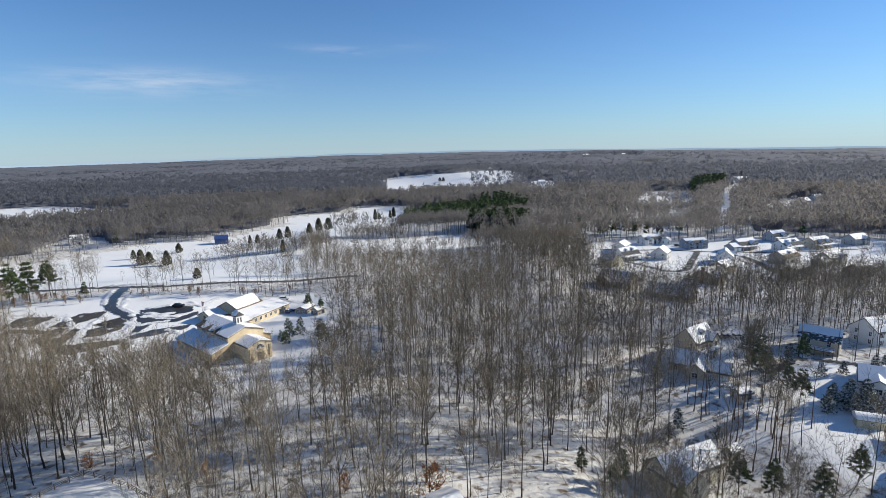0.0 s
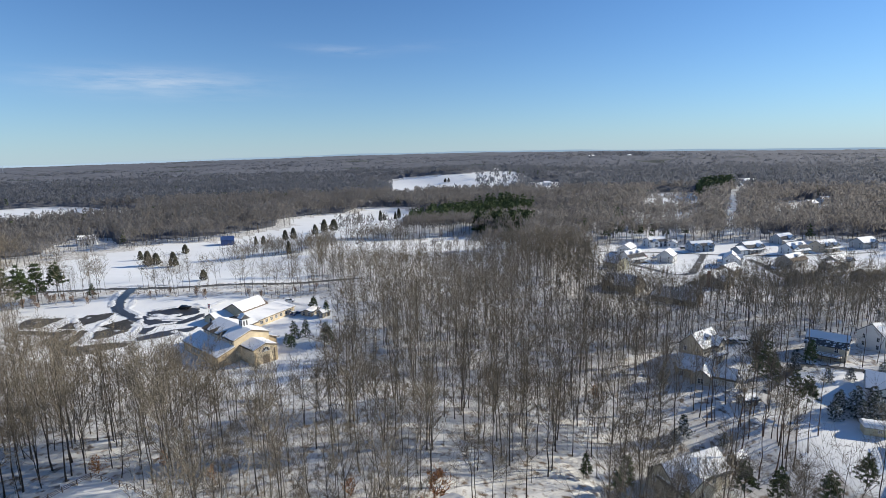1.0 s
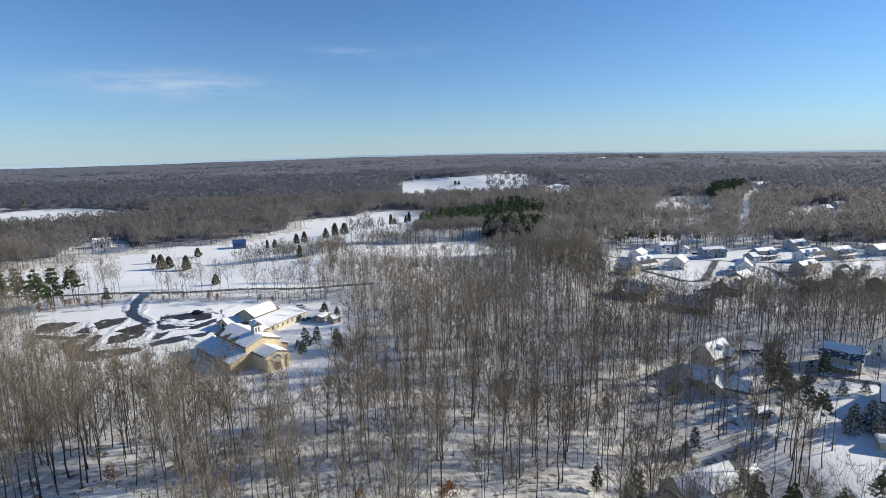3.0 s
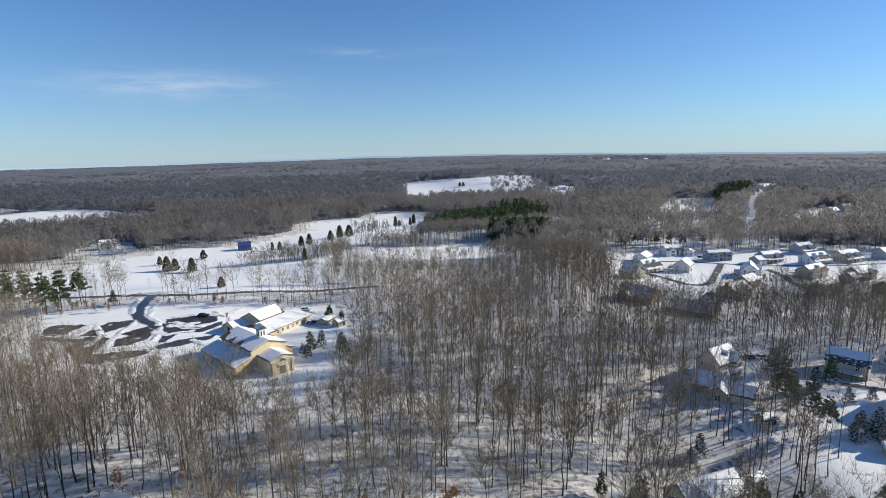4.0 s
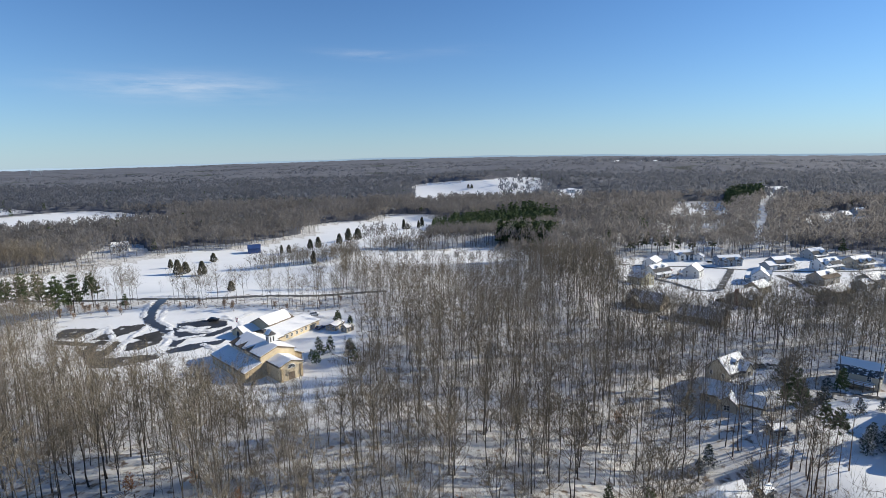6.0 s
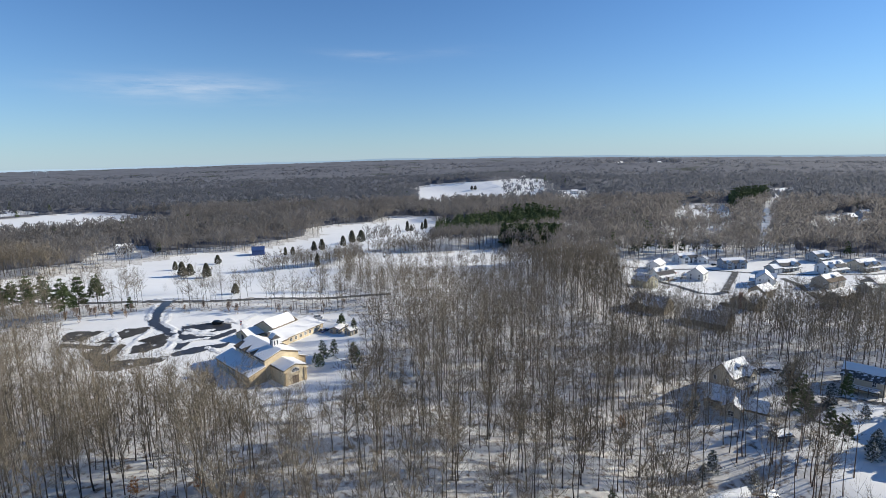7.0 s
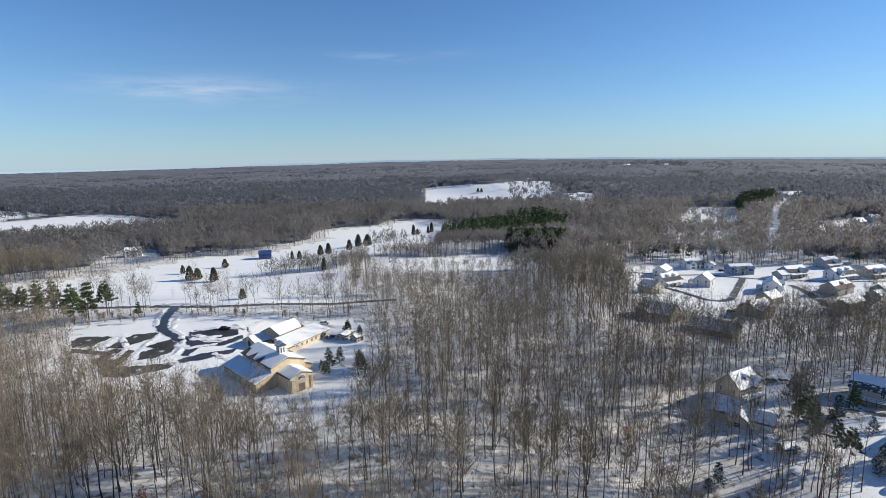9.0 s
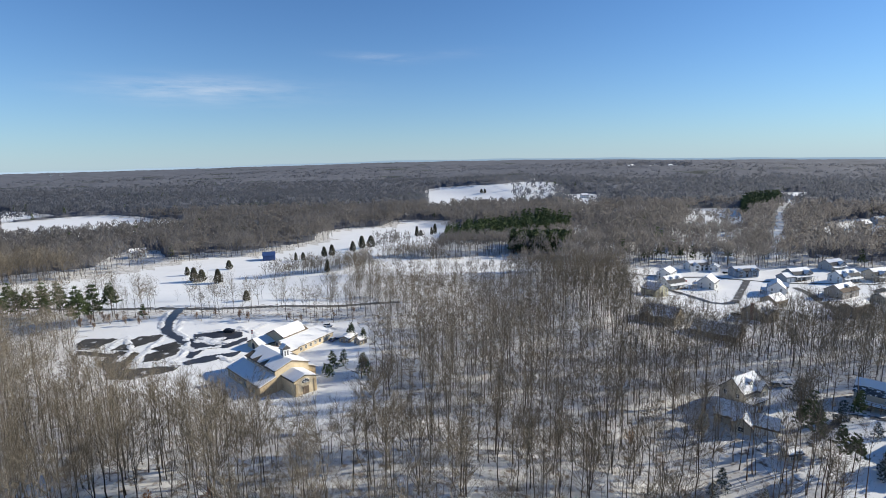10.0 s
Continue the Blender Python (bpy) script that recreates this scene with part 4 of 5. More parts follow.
house(78, 132.5, 15, "small beige outbuilding with snow on its roof", 4, 3.0, 1.8, 0.9, "beige", rows=1, group=NEAR, category="outbuilding")
house(65.0, 112.5, 30, "small snow-capped garden shed", 3.2, 2.4, 1.9, 0.9, "tan", rows=1, group=NEAR, category="shed")
house(-285, 410, 30, "white house among bare trees beside the field", 12, 8, 4.6, 2.8, "white", group="far houses")
for hx, hy, hh, cc in ((500, 905, 30, "white"), (487, 880, 10, "grey"), (380, 563, 30, "tan"), (412, 590, 20, "grey"), (160, 452, 20, "tan"), (195, 455, 35, "white"),
                       (122, 1385, 30, "grey"), (185, 1015, 10, "white"), (500, 1935, 10, "white"), (524, 1972, 30, "grey"), (590, 1928, 0, "white"), (606, 1990, 20, "tan"), (655, 1965, 15, "white")):
    house(hx, hy, hh, "snow-roofed house in a far clearing", 13, 9, 5.2, 3.0, cc, group="far houses")


# ---- the church ----
def church():
    top = tagged(new("church"), "cream stucco church with snowy roofs, clerestory and small white bell tower", "church")
    top.matrix_basis = pose(-71.6, 167.7, -4.6, 0, 0, 48.7)
    HOUSE_SPOTS.extend([(-70, 165, 19), (-76, 199, 15), (-88, 197, 11), (-79, 184, 12)])
    # nave with its clerestory
    nave = pose(0, 0, 0, 0, 0, 90)
    gable(top, 21, 12, 6.9, 2.0, STUCCO, BROWN_SHINGLE, nave, over=0.5, notches=(5, 8, 11, 12))
    for i in range(10):
        for s in (-1, 1):
            window(top, 0.9, 0.7, pose(s * 6, -8.9 + i * 1.95, 6.0, 0, 0, 90 * s))
    # aisles that wrap round the front
    for s, wide, end in ((-1, 11.6, -11.0), (1, 10.0, -8.0)):
        ring = [(s * 5.9, 13.5, 5.0), (s * wide, 13.5, 3.4), (s * wide, end, 3.4), (s * 5.9, end, 5.0)]
        if s > 0:
            ring = ring[::-1]
        n = 4
        side_faces = [(i, i + n, (i + 1) % n + n, (i + 1) % n) for i in range(n)]
        tops = [(0, 1, 2, 3)]

        def skin(lo, hi, grow):
            v = []
            for z_at in (lo, hi):
                for px, py, pz in ring:
                    low = pz < 4
                    v.append((px + (s * grow if low and abs(px) > 7 else 0), py + (-grow if low and py < 0 else 0), (pz - (0.32 * grow if low else 0) + z_at) if z_at is not None else -1.6))
            return Mesh().add(v, [q for q in side_faces] + [tuple(reversed(q)) for q in tops] + [tuple(i + n for i in q) for q in tops])

        part("aisle_wall", skin(None, 0.0, 0.0), BRICK, top, "tan brick aisle wall")
        part("aisle_roof", skin(0.02, 0.18, 0.6), BROWN_SHINGLE, top)
        part("snow_cover", skin(0.19, 0.42, 0.45), ROOF_SNOW, top, "smooth white snow on the roof")
        for i in range(9):
            window(top, 1.1, 1.5, pose(s * wide, -6.4 + i * 2.15, 1.5, 0, 0, 90 * s))
    # entrance porch
    m = pose(0, -14.0, 0, 0, 0, 90)
    gable(top, 8.6, 8.0, 5.0, 1.3, STUCCO, BROWN_SHINGLE, m @ pose(-0.4, 0, 0), over=0.4)
    arch = Mesh()
    ring = [(1.3 * math.cos(math.pi * k / 10), 1.3 * math.sin(math.pi * k / 10)) for k in range(11)]
    arch.add([(px, -0.05, pz) for px, pz in ring] + [(px, 0.03, pz) for px, pz in ring], [tuple(range(11)), tuple(range(21, 10, -1))])
    pane = part("arched_window", arch, GLASS, top, "half-round window in the gable", pose(0, -18.7, 3.9))
    bars = Mesh()
    for k in range(0, 11, 2):
        a = math.pi * k / 10
        bars.add([(0.06 * math.sin(a), -0.09, -0.06 * math.cos(a)), (1.35 * math.cos(a) + 0.06 * math.sin(a), -0.09, 1.35 * math.sin(a) - 0.06 * math.cos(a)),
                  (1.35 * math.cos(a) - 0.06 * math.sin(a), -0.09, 1.35 * math.sin(a) + 0.06 * math.cos(a)), (-0.06 * math.sin(a), -0.09, 0.06 * math.cos(a))], [(0, 1, 2, 3)])
    for k in range(10):
        (ax, az), (bx, bz) = ring[k], ring[k + 1]
        bars.add([(ax, -0.1, az), (bx, -0.1, bz), (bx * 1.1, -0.1, bz * 1.1), (ax * 1.1, -0.1, az * 1.1)], [(0, 1, 2, 3)])
    part("glazing_bar", bars, WHITE, pane)
    for px in (-3.3, 3.3):
        part("pillar", Mesh().box(px - 0.35, px + 0.35, -19.0, -18.65, -1.4, 4.4), BRICK, top)
    part("entrance_door", Mesh().box(-1.1, 1.1, -0.08, 0.02, 0, 2.6).box(-0.05, 0.05, -0.12, -0.07, 0.1, 2.5), DECK, top, "brown timber double door", pose(0, -18.7, 0.0))
    # bell tower
    tw = part("tower", Mesh().box(-1.1, 1.1, -1.1, 1.1, 9, 14.2).box(-1.25, 1.25, -1.25, 1.25, 11.3, 11.5).box(-1.3, 1.3, -1.3, 1.3, 14.2, 14.4), WHITE, top, "small white louvred bell tower", pose(0.4, -5.4, -2.6))
    part("tower_roof", Mesh().prism([(-1.5, 14.3), (1.5, 14.3), (1.5, 14.4), (0, 15.75), (-1.5, 14.4)], -1.5, 1.5, pose(0, 0, 0, 0, 0, 90)), SHINGLE, tw, "dark steep gabled roof")
    part("tower_snow", Mesh().prism([(-1.4, 14.52), (0, 15.78), (1.4, 14.52), (1.36, 14.72), (0, 15.98), (-1.36, 14.72)], -1.25, 1.25, pose(0, 0, 0, 0, 0, 90)), ROOF_SNOW, tw, "snow on the tower roof")
    for side in range(4):
        for k in (-1, 1):
            louvre = Mesh().box(-0.2, 0.2, -0.03, 0.02, -0.8, 0.8)
            for q in range(6):
                louvre.box(-0.2, 0.2, -0.07, -0.02, -0.75 + q * 0.27, -0.66 + q * 0.27)
            part("louvre", louvre, SHUTTER, tw, "dark louvred opening", pose(0, 0, 12.9, 0, 0, 90 * side) @ pose(k * 0.48, -1.1, 0))
    return top


church()


def parish_hall():
    top = tagged(new("parish_hall"), "cream parish hall with clerestory and snow-covered roofs behind the church", "hall")
    top.matrix_basis = pose(-81.4, 202.5, -4.9, 0, 0, 66)
    gable(top, 13, 9.6, 5.2, 2.4, STUCCO, BROWN_SHINGLE, over=0.5, notches=(12,))
    for i in range(6):
        window(top, 1.2, 0.5, pose(-5.2 + 2.08 * i, -4.8, 4.75))
    # lean-to along the sunny side
    for nm, mat, lo, hi, g, lab in (("aisle_roof", BROWN_SHINGLE, 0.0, 0.16, 0.5, ""), ("snow_cover", ROOF_SNOW, 0.17, 0.42, 0.35, "smooth white snow on the roof")):
        part(nm, loft([(px, [(-12.6 - g, 2.7 - g * 0.2 + lo), (-4.82, 4.35 + lo), (-4.82, 4.35 + hi), (-12.6 - g, 2.7 - g * 0.2 + hi)]) for px in (-9.5 - g, 13.5 + g)]), mat, top, lab)
    part("aisle_wall", loft([(px, [(-12.6, -1.6), (-4.85, -1.6), (-4.85, 4.3), (-12.6, 2.68)]) for px in (-9.5, 13.5)]), STUCCO, top)
    for i in range(8):
        window(top, 1.2, 1.2, pose(-8.0 + 2.7 * i, -12.6, 1.5))
    # front range with a round-headed window and the low link to the church
    m = pose(-7.2, 4.4, 0, 0, 0, -11)
    gable(top, 11, 8.6, 2.9, 2.0, STUCCO, BROWN_SHINGLE, m, over=0.4)
    ring = [(1.0 * math.cos(math.pi * k / 8), 1.0 * math.sin(math.pi * k / 8)) for k in range(9)]
    part("arched_window", Mesh().add([(px, -0.05, pz) for px, pz in ring] + [(-1.0, -0.05, -1.4), (1.0, -0.05, -1.4)], [tuple(range(11))]), GLASS, top, "round-headed window", m @ pose(-5.5, 0, 2.4, 0, 0, 270))
    gable(top, 15, 9, 2.7, 1.5, STUCCO, BROWN_SHINGLE, pose(-15.5, -8.8, 0, 0, 0, -4), over=0.4)
    part("cupola", Mesh().box(-0.6, 0.6, -0.6, 0.6, 3.6, 5.2).box(-0.8, 0.8, -0.8, 0.8, 5.2, 5.4), SHINGLE, top, "", pose(-11.5, -7.0, 0))
    return top


parish_hall()
house(-57, 207, 75, "low brown storage building with snow on its roof", 7, 4.5, 1.7, 0.9, "tan", rows=1, group="church outbuildings", category="outbuilding")
house(-51, 203, 60, "small brown shed beside the church trees", 4, 3.5, 1.9, 1.0, "tan", rows=1, group="church outbuildings", category="shed")


def barn():
    top = tagged(new("barn"), "blue metal barn with a gable roof at the field's edge", "barn")
    top.matrix_basis = pose(-171, 402, ground_z(-171, 402), 0, 0, 20)
    HOUSE_SPOTS.append((-171, 402, 9))
    part("wall", Mesh().prism([(-4.2, -1), (4.2, -1), (4.2, 4.2), (0, 6.4), (-4.2, 4.2)], -4.6, 4.6), BLUE_METAL, top)
    r = Mesh()
    for s in (-1, 1):
        pr = [(0, 6.45), (s * 4.7, 3.98), (s * 4.7, 4.1), (0, 6.6)]
        r.prism(pr if s < 0 else pr[::-1], -4.9, 4.9)
    part("roof", r, BLUE_METAL, top, "blue ribbed metal roof swept clear")
    part("sliding_door", Mesh().box(-1.8, 1.8, -0.08, 0.02, 0, 3.4).box(-0.04, 0.04, -0.12, -0.07, 0, 3.4), BLUE_METAL, top, "", pose(0, -4.2, 0))


barn()


def garden_shed():
    top = tagged(new("garden_shed"), "pale yellow garden shed under a thick cap of snow", "shed")
    top.matrix_basis = pose(99, 116.3, ground_z(99, 116.3), 0, 0, -22)
    HOUSE_SPOTS.append((99, 116.3, 5))
    part("wall", Mesh().prism([(-1.5, -0.8), (1.5, -0.8), (1.5, 2.0), (0, 2.9), (-1.5, 2.0)], -2.7, 2.7), SIDINGS["yellow"], top)
    arc = [(1.75 * math.cos(math.pi * k / 8), 1.95 + 1.25 * math.sin(math.pi * k / 8)) for k in range(9)]
    part("snow_cover", Mesh().prism(arc, -2.95, 2.95), ROOF_SNOW, top, "thick rounded cap of snow")
    part("roof", Mesh().prism([(-1.75, 1.84), (1.75, 1.84), (1.75, 1.94), (-1.75, 1.94)], -2.9, 2.9), SHINGLE, top)
    window(top, 0.7, 0.6, pose(0.3, -1.5, 1.2))


garden_shed()


def yard_deck():
    """Raised timber deck with a railing and steps, off the white house by the sunken yard."""
    top = tagged(new("deck"), "dark timber deck with a snowy floor, railing and steps", "deck")
    top.matrix_basis = pose(98.5, 106.5, ground_z(98.5, 106.5), 0, 0, 62)
    HOUSE_SPOTS.append((98, 106, 8))
    part("floor", Mesh().box(-4.5, 4.5, -2.2, 2.2, 1.5, 1.7), DECK, top)
    part("snow_cover", Mesh().box(-4.3, 4.3, -2.0, 2.0, 1.7, 1.85), ROOF_SNOW, top)
    for px in np.linspace(-4.4, 4.4, 9):
        part("post", Mesh().box(px - 0.07, px + 0.07, 2.06, 2.2, -1.0, 2.8), DECK, top)
    part("rail", Mesh().box(-4.5, 4.5, 2.05, 2.2, 2.72, 2.82).box(-4.5, 4.5, 2.09, 2.15, 2.0, 2.08).box(-4.5, 4.5, 2.09, 2.15, 2.35, 2.42), DECK, top)
    part("side_rail", Mesh().box(-4.5, -4.38, -2.2, 2.2, 2.72, 2.82).box(-4.48, -4.42, -2.2, 2.2, 2.0, 2.08).box(-4.48, -4.42, -2.2, 2.2, 2.35, 2.42), DECK, top)
    for i in range(6):
        part("step", Mesh().box(-4.5, -3.2, 2.2 + i * 0.3, 2.5 + i * 0.3, 1.4 - i * 0.26, 1.5 - i * 0.26), DECK, top)


yard_deck()


def car(x, y, heading, paint, label, snowy=True):
    top = tagged(new("car"), label, "car", "parked cars")
    top.matrix_basis = pose(x, y, ground_z(x, y) + 0.12, 0, 0, heading)
    body = [(-2.2, 0.35), (2.2, 0.35), (2.25, 0.75), (1.9, 0.92), (1.05, 0.98), (-2.1, 1.0), (-2.25, 0.75)]
    turn = Matrix(((1, 0, 0, 0), (0, 1, 0, 0), (0, 0, 1, 0), (0, 0, 0, 1))) @ pose(0, 0, 0, 0, 0, -90)
    part("body", Mesh().prism(body, -0.88, 0.88, turn), paint, top)
    cab = Mesh().add([(-1.9, -0.84, 0.99), (1.0, -0.84, 0.97), (1.0, 0.84, 0.97), (-1.9, 0.84, 0.99), (-1.5, -0.66, 1.46), (0.3, -0.66, 1.46), (0.3, 0.66, 1.46), (-1.5, 0.66, 1.46)],
                     [(0, 1, 5, 4), (1, 2, 6, 5), (2, 3, 7, 6), (3, 0, 4, 7), (4, 5, 6, 7)])
    part("glazing", cab, GLASS, top, "dark glass")
    part("roof", Mesh().box(-1.5, 0.3, -0.66, 0.66, 1.46, 1.5), paint, top)
    if snowy:
        part("snow_cover", Mesh().box(-1.45, 0.25, -0.62, 0.62, 1.5, 1.68), ROOF_SNOW, top, "layer of snow")
        part("bonnet_snow", Mesh().box(1.05, 1.85, -0.78, 0.78, 0.97, 1.1), ROOF_SNOW, top, "layer of snow")
    for wx in (-1.35, 1.35):
        for wy in (-0.82, 0.82):
            part("wheel", Mesh().tube([((wx, wy - 0.1, 0.32), 0.32), ((wx, wy + 0.1, 0.32), 0.32)], 12), TYRE, top)


car(95.5, 174, 20, CAR_PAINTS[0], "grey car with snow on its roof in a driveway")
car(99, 173, 10, CAR_PAINTS[2], "white snow-dusted car in a driveway")
car(-70, 222, 10, CAR_PAINTS[2], "snow-covered car beside the parish hall")
car(-63, 206, 60, CAR_PAINTS[3], "dark blue snowy car beside the parish hall")
car(120.6, 259.1, 10, CAR_PAINTS[4], "black car at the foot of the estate street")
car(162.5, 367, 0, CAR_PAINTS[4], "black car by the estate garages")
car(127, 345, 30, CAR_PAINTS[1], "red car beside the house with the porch", snowy=False)
car(-108, 207, 5, CAR_PAINTS[4], "black car in the loop before the church", snowy=False)


def flagpole():
    top = tagged(new("flagpole"), "steel flagpole with a limp red and white flag", "flagpole")
    top.matrix_basis = pose(-91, 191, ground_z(-91, 191))
    part("pole", Mesh().tube([((0, 0, -0.5), 0.08), ((0, 0, 9), 0.05)], 8), STEEL, top)
    for k in range(5):
        part("flag", Mesh().add([(0.05, 0.02 * math.sin(k), 8.7 - 0.34 * k), (0.8 - 0.08 * k, 0.15, 8.5 - 0.34 * k), (0.8 - 0.08 * k, 0.18, 8.2 - 0.34 * k), (0.05, 0.04, 8.38 - 0.34 * k),
                                 (0.05, 0.08, 8.7 - 0.34 * k), (0.8 - 0.08 * k, 0.21, 8.5 - 0.34 * k), (0.8 - 0.08 * k, 0.24, 8.2 - 0.34 * k), (0.05, 0.1, 8.38 - 0.34 * k)],
                                [(0, 1, 2, 3), (7, 6, 5, 4), (0, 4, 5, 1), (3, 2, 6, 7), (1, 5, 6, 2), (0, 3, 7, 4)]), FLAG_RED if k % 2 == 0 else WHITE, top, "hanging stripe of the flag")


flagpole()


def transmission_tower(x, y):
    """A lattice tower far off over the woods."""
    top = tagged(new("transmission_tower"), "pale steel lattice transmission tower above the far woods", "pylon", "far pylons")
    top.matrix_basis = pose(x, y, ground_z(x, y), 0, 0, 35)
    for sx in (-1, 1):
        for sy in (-1, 1):
            part("leg", Mesh().tube([((sx * 4, sy * 4, -1), 0.45), ((sx * 1.6, sy * 1.6, 24), 0.4), ((sx * 0.8, sy * 0.8, 42), 0.3)], 4), STEEL, top)
    for z, w in ((26, 8), (32, 9.5), (38, 7)):
        part("crossarm", Mesh().box(-w, w, -0.5, 0.5, z, z + 0.9), STEEL, top)
    for i in range(6):
        z0, z1, a, b = 2 + i * 6, 8 + i * 6, 4 - 0.55 * i, 3.45 - 0.55 * i
        for sy in (-1, 1):
            part("brace", Mesh().tube([((-a, sy * a, z0), 0.2), ((b, sy * b, z1), 0.2)], 3), STEEL, top)


transmission_tower(-2014, 2351)
transmission_tower(-1930, 2310)


def rail_fence():
    """Split-rail fence round the corner of a yard at the wood's foot."""
    top = tagged(new("rail_fence"), "weathered timber rail fence round a snowy yard", "fence")
    line = [Vector((-78, 84)), Vector((-75, 91)), Vector((-72.5, 95.6)), Vector((-67, 93.5)), Vector((-61, 91)), Vector((-54, 87))]
    spots = []
    for a, b in zip(line, line[1:]):
        n = max(1, round((b - a).length / 2.5))
        spots += [a.lerp(b, i / n) for i in range(n)]
    spots.append(line[-1])
    posts = [(p.x, p.y, ground_z(p.x, p.y)) for p in spots]
    for px, py, pz in posts:
        part("post", Mesh().box(px - 0.07, px + 0.07, py - 0.07, py + 0.07, pz - 0.4, pz + 1.25), DECK, top)
    for p, q in zip(posts, posts[1:]):
        for h in (0.45, 0.8, 1.12):
            part("rail", Mesh().tube([((p[0], p[1], p[2] + h), 0.045), ((q[0], q[1], q[2] + h), 0.045)], 5), DECK, top)


rail_fence()


# ---- evergreens ----
def spikes(rng, centres, n, length, r, up=0.2, flat=1.0, sides=3):
    """Bunches of needle spikes round centres."""
    k = np.repeat(np.arange(len(centres)), n)
    d = unit(rng.normal(0, 1, (len(k), 3)) * np.array([1, 1, flat]) + np.array([0, 0, up]))
    L = length * rng.uniform(0.6, 1.3, len(k))
    p0 = centres[k] + rng.normal(0, length * 0.15, (len(k), 3))
    return tubes(p0, p0 + d * L[:, None], np.full(len(k), r), np.full(len(k), -1.0), sides)


def pine(rng, height, spread, tiers, bunch, low=0.35, r=0.10, size=0.9, sides=3):
    """Trunk, and a crown of ragged needle bunches on level limbs."""
    s = np.linspace(0, 1, 5)
    path = np.stack([0.02 * height * np.sin(3 * s + rng.random()), 0.02 * height * np.cos(2 * s), -0.6 + (height + 0.4) * s], 1)
    rad = 0.012 * height * (1 - 0.9 * s) + 0.02
    trunk = [tubes(path[:-1], path[1:], rad[:-1], rad[1:], 5)]
    f = np.linspace(low, 0.97, tiers) + rng.normal(0, 0.02, tiers)
    cs, limb0, limb1 = [], [], []
    for q in f:
        n = rng.integers(3, 6)
        a0 = rng.random() * 6.28
        for j in range(n):
            a = a0 + j * 6.28 / n + rng.normal(0, 0.3)
            L = spread * (1.08 - q) / (1.08 - low) * rng.uniform(0.6, 1.25) + 0.3
            b = np.array([np.interp(q, s, path[:, 0]), np.interp(q, s, path[:, 1]), height * q])
            e = b + np.array([math.cos(a) * L, math.sin(a) * L, L * rng.uniform(0.0, 0.35)])
            limb0.append(b)
            limb1.append(e)
            for t in ((0.55, 0.8, 1.0) if L > 1.5 else (1.0,)):
                cs.append(b + (e - b) * t + rng.normal(0, 0.15, 3))
    limb0, limb1 = np.array(limb0), np.array(limb1)
    trunk.append(tubes(limb0, limb1, np.full(len(limb0), 0.05), np.full(len(limb0), -1.0)))
    return join(trunk), spikes(rng, np.array(cs), bunch, size, r, up=0.35, flat=0.6, sides=sides)


def cedar(rng, height, width, count, r=0.16):
    """Trunk, and a dense pointed or egg-shaped crown of small sprays."""
    u = rng.random(count) ** 0.8
    prof = np.minimum(1, 3.5 * u + 0.5) * np.clip(1 - u, 0, 1) ** 0.55 * width / 2
    a = rng.random(count) * 6.2832
    rr = prof * rng.uniform(0.55, 1.08, count) * (1 + 0.12 * np.sin(3 * a + 9 * u))
    p0 = np.stack([rr * np.cos(a), rr * np.sin(a), 0.25 + u * height * 0.95], 1)
    d = unit(np.stack([np.cos(a) * 0.7, np.sin(a) * 0.7, rng.uniform(0.3, 1.3, count)], 1) + rng.normal(0, 0.25, (count, 3)))
    L = rng.uniform(0.5, 1.0, count) * (0.35 + 0.05 * height)
    crown = tubes(p0, p0 + d * L[:, None], np.full(count, r) * rng.uniform(0.7, 1.4, count), np.full(count, -1.0))
    trunk = tubes(np.array([[0, 0, -0.5]]), np.array([[0, 0, height * 0.8]]), np.array([0.03 * height]), np.array([0.03]), 6)
    return trunk, crown


def tri_mesh(name, vf, mat):
    return big_mesh(name, vf[0], vf[1], [mat])


def plant_tree(kind, label, category, trunk_data, crown_data, m, group):
    top = tagged(new(kind), label, category, group)
    top.matrix_basis = m
    part("trunk", trunk_data, None, top)
    part("crown", crown_data, None, top)
    return top


def rest(x, y, turn=0.0, scale=1.0):
    return pose(x, y, ground_z(x, y), 0, 0, turn) @ Matrix.Scale(scale, 4)


rng = np.random.default_rng(7)
# cedars on the fields
cedar_kinds = []
for hgt, wd in ((7.4, 4.6), (6.2, 5.0), (8.5, 3.6)):
    t, c = cedar(rng, hgt, wd, 900, 0.2)
    cedar_kinds.append((tri_mesh("trunk", t, BARK), tri_mesh("crown", c, CEDAR), hgt))
CEDARS = [(-204.1, 341.8, 0, 6), (-188.5, 323, 0, 9.6), (-185, 326, 1, 7.6), (-171.1, 320.5, 0, 9.2), (-184.7, 363, 1, 6.4), (-121.3, 253.2, 1, 5.2), (-146.7, 395, 2, 6.6), (-140.2, 393, 0, 6.6),
          (-126.4, 402.3, 0, 8), (-120.6, 404.1, 0, 8.8), (-106.6, 344.5, 2, 8.6), (-107.5, 418.9, 0, 8.6), (-104.2, 436.9, 0, 10.5), (-97.6, 442.6, 1, 9.8), (-68.2, 521.7, 2, 10.5), (-64.8, 526.7, 1, 5.6),
          (-54.9, 535.9, 2, 8), (-52.3, 545.7, 2, 10.5), (-8.2, 1187.6, 1, 9), (-0.7, 1181.1, 1, 9)]
for i, (cx, cy, k, hgt) in enumerate(CEDARS):
    t, c, h0 = cedar_kinds[k]
    plant_tree("cedar_tree", "bushy dark olive-green cedar standing in the snowy field", "tree", t, c, rest(cx, cy, i * 73, hgt / h0), "field cedars")
